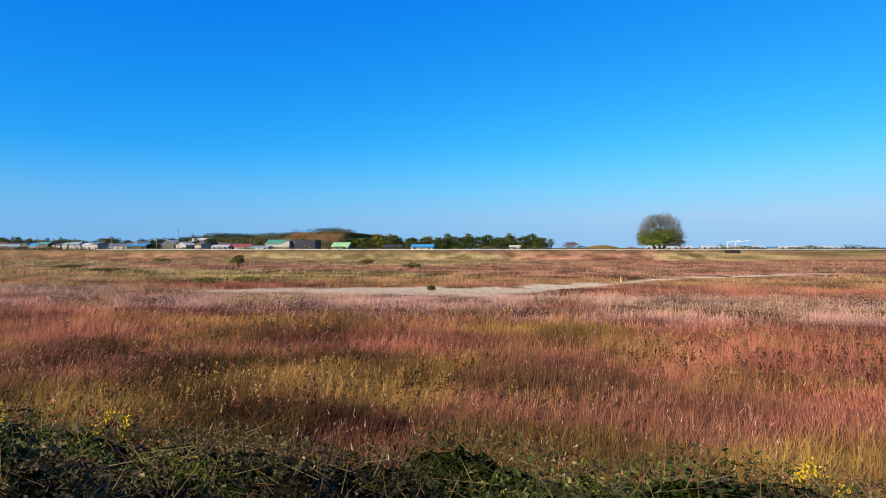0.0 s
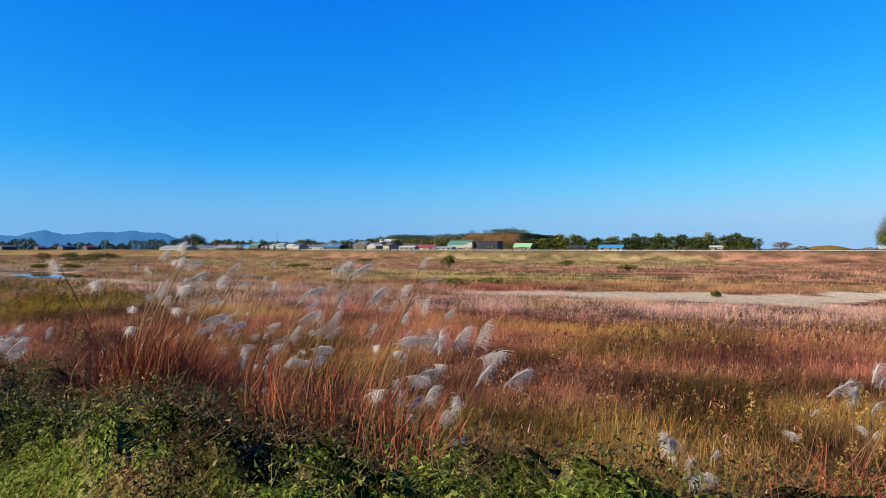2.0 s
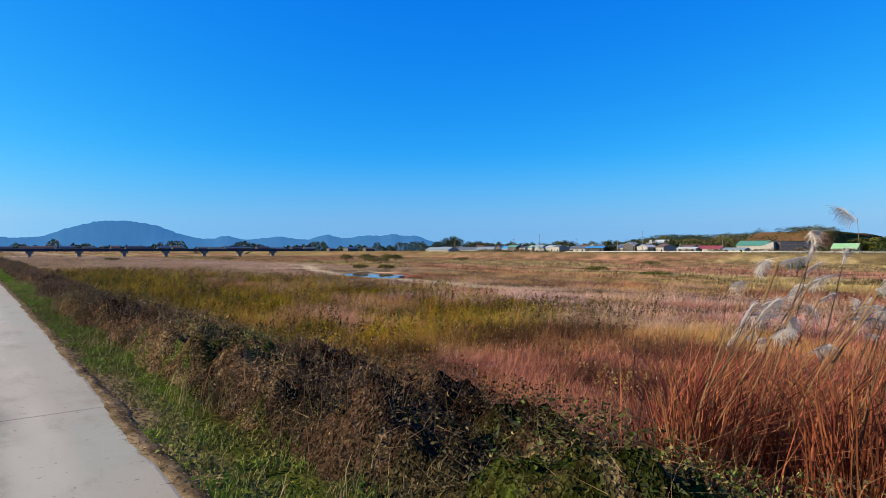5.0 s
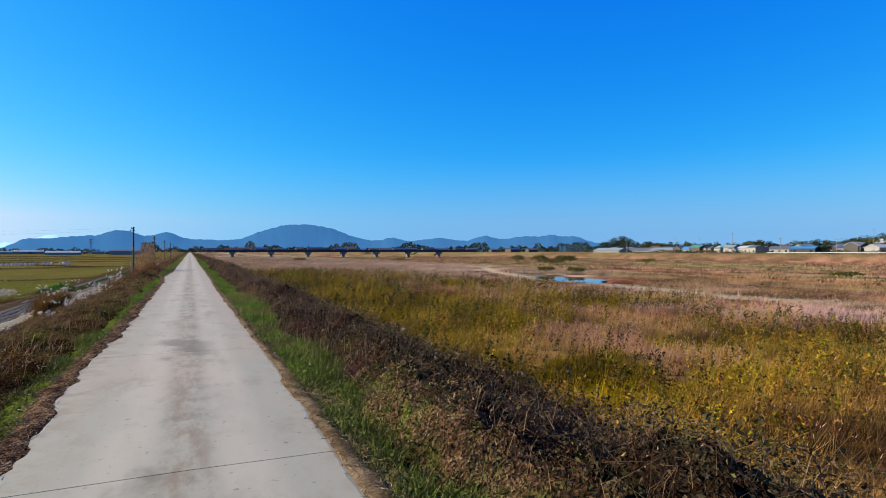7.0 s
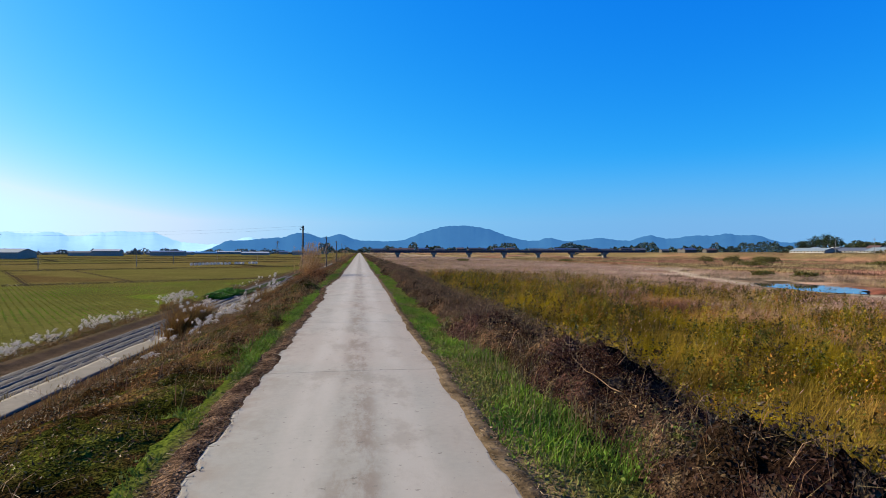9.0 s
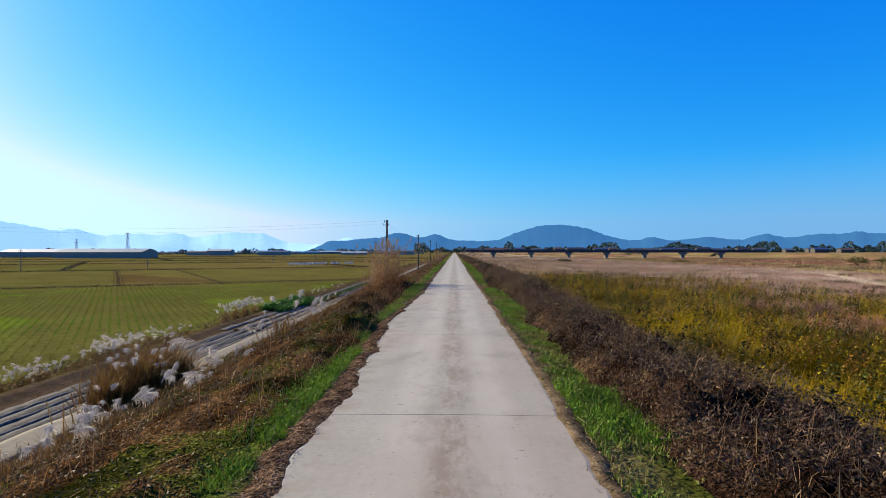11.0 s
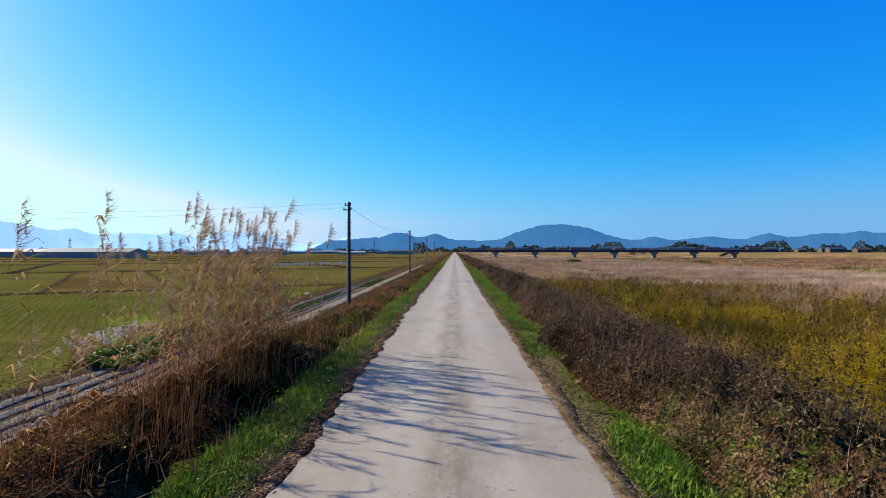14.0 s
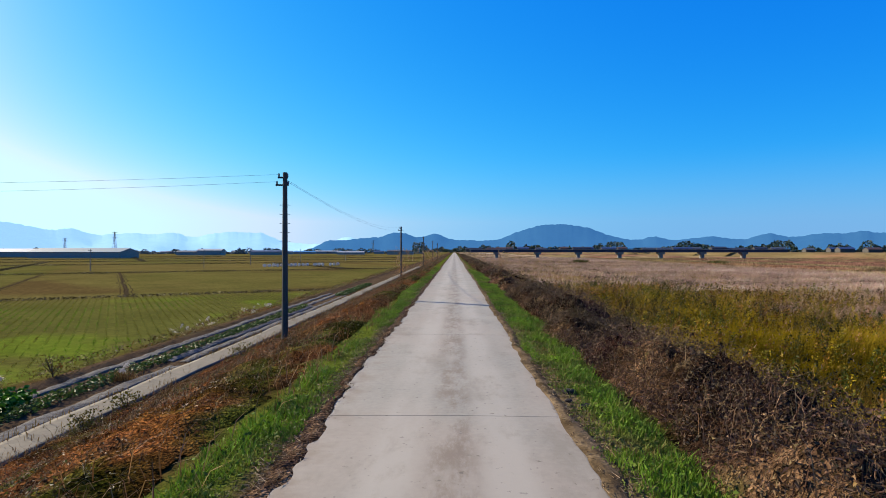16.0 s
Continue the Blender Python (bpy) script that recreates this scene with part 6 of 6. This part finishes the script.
for k, (x, y, h) in enumerate(((498, 618, 18), (503, 630, 22), (508, 642, 22.5), (506, 655, 20), (500, 666, 15), (515, 600, 13))):
    tree(x, y, h, 17, (lin(40, 58, 38), lin(64, 82, 48)), 60 + k, n=900, leaf=1.1, label="dark evergreen tree on a rise beyond the village")
tree(380, -4, 6.0, 11, (lin(110, 84, 78), lin(128, 96, 84)), 80, n=900, leaf=0.5, label="round purplish brown shrub-like tree", trunk_h=0.12)
tree(362, 8, 8.2, 5.5, (LEAFD, LEAFG), 81, n=500, leaf=0.5, label="small dark tree standing alone on the bank")

# hill with terraces and a wooded crest
def hill_height(x, y):
    e = step(400, 455, x) * step(640, 560, x)
    top = 15.6 * step(164, 180, y) * step(240, 224, y)
    wooded = 12.2 * step(190, 220, y) * step(380, 300, y)
    return e * (np.maximum(top, wooded) + 2.0 * (fbm(y / 30, x / 60, 77) - 0.5))


def hill():
    xs, ys = np.meshgrid(np.linspace(400, 640, 80), np.linspace(90, 420, 120))
    x, y = xs.ravel(), ys.ravel()
    z = hill_height(x, y)
    z = BANK - 1.2 + z - 0.62 * np.sin(z * 2.2)
    c = lerp(np.tile(lin(118, 88, 60), (len(x), 1)), np.array(lin(80, 78, 44)), step(0.4, 0.58, fbm(x / 12, y / 20, 78) + 0.15 * step(215, 250, y)))
    n = 80
    i = (np.arange(119)[:, None] * n + np.arange(79)[None]).ravel()
    tagged(sheet("hill", np.stack([x, y, z], 1), np.stack([i, i + 1, i + n + 1, i + n], 1), c, M_GROUND, smooth=True), "low terraced hill of brown grass behind the village", "hill", kind="structure")
    s = Soup(79)
    m = 34000
    yy = s.r.uniform(160, 370, m)
    xx = np.where(s.r.random(m) < 0.45, 462 + s.r.normal(0, 7, m), s.r.uniform(412, 455, m))
    crest = xx > 446
    keep = np.where(crest, fbm(yy / 4, 0 * yy, 65) > 0.36, (fbm(xx / 8, yy / 9, 66) > 0.52 - 0.24 * step(216, 236, yy)) | (np.sin(hill_height(xx, yy) * 2.2) > 0.75))
    up = s.r.random(m) * np.where(crest, 3.6, 2.6) * (0.4 + 1.2 * fbm(yy / 4, xx / 6, 7))
    xx, yy, zz = xx[keep], yy[keep], (BANK - 1.4 + hill_height(xx, yy) + up)[keep]
    m = len(xx)
    c = lerp(np.tile(lin(50, 64, 36), (m, 1)), np.array(lin(106, 100, 50)), step(0.5, 0.66, fbm(xx / 10, yy / 10, 67)) * 0.8)
    s.leaves(np.stack([xx, yy, zz], 1), s.r.uniform(0.45, 1.1, m), jitter(c, s.r, 0.4), 0.8)
    s.make("hill_woods", M_LEAF, "dark scrub and pines along the hill crest", "woods")


hill()


def bank_scrub():
    """Untidy dark bushes and dry weeds along the foot of the village."""
    s = Soup(811)
    n = 16000
    y = s.r.uniform(-160, 640, n)
    lump = np.clip(fbm(y / 9, 0 * y, 812, 4) * 2.2 - 0.75, 0.05, 1.2)
    x = 325 + 0.3 * np.clip(y - 226, 0, None) + s.r.normal(4, 3.5, n)
    h = 3.0 * lump * s.r.random(n)
    c = lerp(np.tile(lin(60, 66, 38), (n, 1)), np.array(lin(116, 94, 58)), step(0.35, 0.65, fbm(y / 14, 0 * y + 4, 813)))
    s.leaves(np.stack([x, y, BANK + h], 1), s.r.uniform(0.5, 1.2, n), jitter(c, s.r, 0.4), 0.8)
    s.make("bank_scrub", M_LEAF, "dark bushes and dry weeds along the far bank", "bushes")


bank_scrub()


def mound(x, y, w, d, h):
    th, rr = np.meshgrid(np.linspace(0, 2 * np.pi, 40, endpoint=False), np.linspace(0, 1, 9))
    th, rr = th.ravel(), rr.ravel()
    px, py = x + np.cos(th) * rr * d, y + np.sin(th) * rr * w
    z = BANK - 0.4 + h * (1 - rr**2) ** 1.4 + 0.5 * (1 - rr) * (fbm(px / 4, py / 4, 5) - 0.5)
    i = (np.arange(8)[:, None] * 40 + np.arange(40)[None])
    j = np.arange(8)[:, None] * 40 + (np.arange(40)[None] + 1) % 40
    F = np.stack([i.ravel(), j.ravel(), j.ravel() + 40, i.ravel() + 40], 1)
    c = lerp(np.tile(lin(140, 104, 62), (len(px), 1)), np.array(lin(98, 94, 44)), fbm(px / 6, py / 6, 6))
    tagged(sheet("mound", np.stack([px, py, z], 1), F, c, M_GROUND, smooth=True), "low mound of dry brown grass on the far bank", "mound", kind="structure")


mound(352, -22, 17, 12, 3.6)
for k, (x, y, w) in enumerate(((420, -70, 30), (425, -112, 40), (430, -160, 36))):
    house(x, y, w, 8, 1.6, 1.2, "white", label="long low white vinyl greenhouse")


def far_woods():
    # air haze over both bands is put into the leaf colours
    s = Soup(801)
    n = 26000
    az = s.r.uniform(-4, 84, n)
    d = 900 + 400 * fbm(az * 0.7, 0 * az, 5) + s.r.uniform(0, 60, n)
    h = 17 * np.clip(fbm(az * 1.3, 0 * az, 6) * 1.9 - 0.35, 0.12, 1.1)
    a = np.radians(az)
    P = np.stack([np.sin(a) * d, 80 + np.cos(a) * d, BANK + h * s.r.random(n)], 1)
    s.leaves(P, s.r.uniform(2.5, 5, n), jitter(np.tile(lin(58, 76, 66), (n, 1)), s.r, 0.35), 0.8)
    s.make("far_woods", M_LEAF, "dark band of far trees across the plain", "woods")
    s = Soup(802)
    n = 9000
    az = s.r.uniform(-60, -3, n)
    d = 1500 + 500 * fbm(az * 0.7, 0 * az, 15) + s.r.uniform(0, 60, n)
    h = 13 * np.clip(fbm(az * 1.3, 0 * az, 16) * 1.6 - 0.35, 0.05, 1.0)
    a = np.radians(az)
    P = np.stack([np.sin(a) * d, 80 + np.cos(a) * d, -5 + h * 1.3 * s.r.random(n)], 1)
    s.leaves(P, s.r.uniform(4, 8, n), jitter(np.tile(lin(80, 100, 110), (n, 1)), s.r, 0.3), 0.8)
    s.make("far_woods", M_LEAF, "band of far trees beyond the paddies, tinted blue as haze", "woods")


far_woods()

# ---- shrubs out on the flat ----
for k, (x, y, h, w) in enumerate(((158, 97, 4.6, 4.8), (91, 62, 1.2, 6), (96, 57, 1.1, 5), (171, 46, 1.9, 7), (208, 74, 2.2, 6), (155, 286, 2.8, 12), (166, 333, 4.6, 8), (172, 322, 4.2, 9), (180, 312, 4.6, 8), (178, 330, 4.8, 9), (190, 327, 4.6, 9), (196, 326, 4.2, 8), (206, 278, 3.0, 10), (215, 352, 3.2, 9), (168, 300, 2.6, 9), (98, 205, 2.0, 6), (102, 196, 2.0, 6),
                                   (240, 420, 2.4, 9), (120, 400, 2.2, 10), (62, 420, 2.4, 9), (150, 150, 1.4, 8), (132, 120, 1.0, 8), (230, 180, 1.8, 10), (86, 20, 0.8, 1.0))):
    tree(x, y, h, w, (lin(92, 96, 40), lin(120, 104, 50)), 120 + k, z=float(land(np.array(x), np.array(y))), n=620, leaf=0.5, trunk_h=0.1, name="shrub", label="low olive brown shrub on the river flat", group="shrubs on the flat")

for k, (x, y, h, w) in enumerate(((-10.5, 154, 0.8, 1.3), (-10.4, 151.7, 0.75, 1.1), (-9.6, 161.9, 0.9, 1.9), (-10.4, 146.3, 0.7, 1.0), (-17.2, 160, 1.1, 2.2), (-18.4, 165, 1.3, 2.4), (-10.3, 139, 0.6, 1.0))):
    tree(x, y, h, w, (lin(104, 100, 36), lin(132, 114, 52)), 150 + k, z=float(land(np.array(x), np.array(y))) - 0.05, n=520, leaf=0.075, trunk_h=0.08, low=0.0, name="shrub", label="small yellow-olive bush beside the low lane", group="bushes by the lane")

# ---- village poles, the paddies' poles, pylons ----
def small_pole(x, y, z, h, label="slender utility pole with a short crossarm", r=0.16):
    p = new("utility_pole")
    p.location = (x, y, z)
    tagged(p, label, "utility pole", "far utility poles")
    bm = bmesh.new()
    rod(bm, (0, 0, -0.3), (0, 0, h), r, r * 0.7, 8)
    part("shaft", bm, M_PIER, p)
    bm = bmesh.new()
    box(bm, -0.08, -1.1, h - 0.7, 0.08, 1.1, h - 0.55)
    part("crossarm", bm, M_IRON, p)


for x, y, h in ((325, 242, 13.6), (330, 331, 13.6), (334, 300, 10), (345, 372, 11), (352, 402, 11), (340, 270, 9), (333, 196, 8), (366, 440, 11), (390, 500, 11)):
    small_pole(x, y, BANK, h)
for x, y, h in ((-118, 404, 8.8), (-118.5, 467, 9.6), (-90, 608, 9.8), (-144, 360, 8.8), (-107, 533, 9.4), (-173, 319, 8.8)):
    small_pole(x, y, PADDY - 0.1, h, "thin utility pole standing among the paddies", 0.17)


def pylon(x, y, h):
    p = new("pylon")
    p.location = (x, y, -3)
    tagged(p, "tall lattice power pylon far across the plain", "pylon", "power pylons")
    bm = bmesh.new()
    for sx in (-1, 1):
        for sy in (-1, 1):
            rod(bm, (sx * 3, sy * 3, 0), (sx * 0.6, sy * 0.6, h), 0.35, 0.2, 4)
    for k in range(7):
        t0, t1 = k / 7, (k + 1) / 7
        a, b = 3 - 2.4 * t0, 3 - 2.4 * t1
        for sy in (-1, 1):
            rod(bm, (-a, sy * a, h * t0), (b, sy * b, h * t1), 0.15, 0.15, 4)
            rod(bm, (a, sy * a, h * t0), (-b, sy * b, h * t1), 0.15, 0.15, 4)
    part("lattice", bm, M_PIER, p)
    for zz, w in ((0.97, 5), (0.86, 6.5), (0.75, 5.5)):
        bm = bmesh.new()
        rod(bm, (-w, 0, h * zz), (w, 0, h * zz), 0.3, 0.3, 4)
        part("arm", bm, M_PIER, p)


pylon(-637, 1200, 41)
pylon(-938, 1500, 36)
pylon(-250, 1900, 38)

# ---- paddies: bales and barns ----
M_BALE = colour_mat("white_bale_wrap", (240, 238, 236), 0.5, vary=0.08, scale=3, translucent=0.45)
bm = bmesh.new()
rod(bm, (0, -0.75, 0.8), (0, 0.75, 0.8), 0.8, 0.8, 18)
bmesh.ops.bevel(bm, geom=[e for e in bm.edges if len(e.link_faces) == 2 and e.calc_face_angle() > 1], offset=0.07, segments=2, affect="EDGES")
bale = part("silage_bale", bm, M_BALE)
tagged(bale, "round silage bale wrapped in white film on stubble", "bale", "silage bales in a row")
r_bale = random.Random(3)
for k in range(19):
    t = k / 18
    m = pose(-94.5 + 29.5 * t, 420 + 34 * t + r_bale.uniform(-0.4, 0.4), PADDY - 0.08, 0, 0, r_bale.uniform(-20, 20))
    if k == 0:
        bale.matrix_world = m
    elif k not in (11, 15):
        copy_thing(bale, m)


def barn(x, y, w, d, h, hr, roof, label):
    e = house(x, y, w, d, h, hr, roof, label=label, name="barn", turn=-90)
    e.location.z = PADDY - 0.1
    e["group"] = "barns across the paddies"


barn(-420, 780, 104, 38, 7.0, 4.2, "pale", "long pale-roofed barn across the paddies")
barn(-560, 860, 90, 34, 7.0, 4.0, "white", "long pale-roofed barn across the paddies")
barn(-450, 1190, 46, 20, 9.0, 3.0, "white", "white farm building far across the paddies")
barn(-360, 1235, 60, 20, 7.0, 2.4, "navy", "low dark blue farm building far across the paddies")
for k in range(26):
    az = radians(-58 + k * 2.1 + r_bale.uniform(-0.7, 0.7))
    d = r_bale.uniform(1200, 1900)
    barn(math.sin(az) * d, 100 + math.cos(az) * d, r_bale.uniform(20, 70), 16, r_bale.uniform(4, 8), 2.5, r_bale.choice(["grey", "white", "navy", "blue", "grey", "pale"]), "far farm building with a plain metal roof")
for k in range(22):
    az = radians(2 + k * 1.5 + r_bale.uniform(-0.6, 0.6))
    d = r_bale.uniform(780, 900)
    e = house(math.sin(az) * d, 80 + math.cos(az) * d, r_bale.uniform(10, 24), 9, r_bale.uniform(3, 5), 2, r_bale.choice(["grey", "dark", "navy", "grey", "brown", "dark"]), M_WALLGREY, turn=-90)
    e["group"] = "houses beyond the bridge"

# far bank road with its rail
M_RAIL = colour_mat("galvanised_rail", (196, 198, 198), 0.45, metal=0.5)
bm = bmesh.new()
box(bm, 321.5, -180, BANK + 0.55, 321.7, 300, BANK + 0.85)
for k in range(120):
    box(bm, 321.7, -180 + 4 * k, BANK - 0.2, 321.85, -179.85 + 4 * k, BANK + 0.8)
tagged(part("guard_rail", bm, M_RAIL), "long galvanised guard rail on the far bank", "guard rail")

# by the old tree: flood-light masts, benches and a pavilion
M_WHITE = colour_mat("white_paint", (226, 228, 230), 0.5, vary=0.08)


def mast(x, y, h, arm):
    p = new("light_mast")
    p.location = (x, y, BANK)
    tagged(p, "white bent light mast beside the playing field", "lamp", "white light masts")
    bm = bmesh.new()
    rod(bm, (0, 0, -0.2), (0, 0, h), 0.2, 0.14, 8)
    part("post", bm, M_WHITE, p)
    bm = bmesh.new()
    rod(bm, (0, 0, h), (0, -arm, h + 0.9), 0.16, 0.12, 8)
    part("arm", bm, M_WHITE, p)


mast(331, -85, 4.6, 6)
mast(345, -93, 4.8, 7)
TANK_Z = float(land(np.array(310.0), np.array(-80.0))) - 0.05
M_BLACK = colour_mat("black_rubber", (26, 26, 28), 0.8)
for k in range(3):
    bm = bmesh.new()
    box(bm, 309, -80.6 - 2.4 * k, TANK_Z, 310.5, -78.6 - 2.4 * k, TANK_Z + 1.5)
    bmesh.ops.bevel(bm, geom=list(bm.edges), offset=0.1, segments=1, affect="EDGES")
    tagged(part("black_tank", bm, M_BLACK), "squat black tank on the river bank", "tank", "black tanks")
p = new("pavilion")
p.location = (322, -56, BANK)
tagged(p, "small dark open pavilion under the old tree", "pavilion")
for sx in (-2, 2):
    for sy in (-3.5, 3.5):
        bm = bmesh.new()
        rod(bm, (sx, sy, 0), (sx, sy, 2.6), 0.14, 0.14, 8)
        part("post", bm, M_DOOR, p)
bm = bmesh.new()
vs = [bm.verts.new((sx * 2.8, sy * 4.4, 2.6)) for sx, sy in ((-1, -1), (1, -1), (1, 1), (-1, 1))]
top = [bm.verts.new((0, sy * 2, 3.9)) for sy in (-1, 1)]
for f in ((0, 1, 2, 3), ):
    bm.faces.new([vs[i] for i in f])
bm.faces.new((vs[0], top[0], vs[1]))
bm.faces.new((vs[2], top[1], vs[3]))
bm.faces.new((vs[1], top[0], top[1], vs[2]))
bm.faces.new((vs[3], top[1], top[0], vs[0]))
part("roof", bm, ROOFS["dark"], p)
bm = bmesh.new()
box(bm, -1.9, -3.3, 0.3, 1.9, 3.3, 0.5)
part("floor_deck", bm, M_DOOR, p)
h = house(620, -200, 50, 16, 1.5, 1.2, "blue", label="long low hall with a bright blue roof", name="hall")
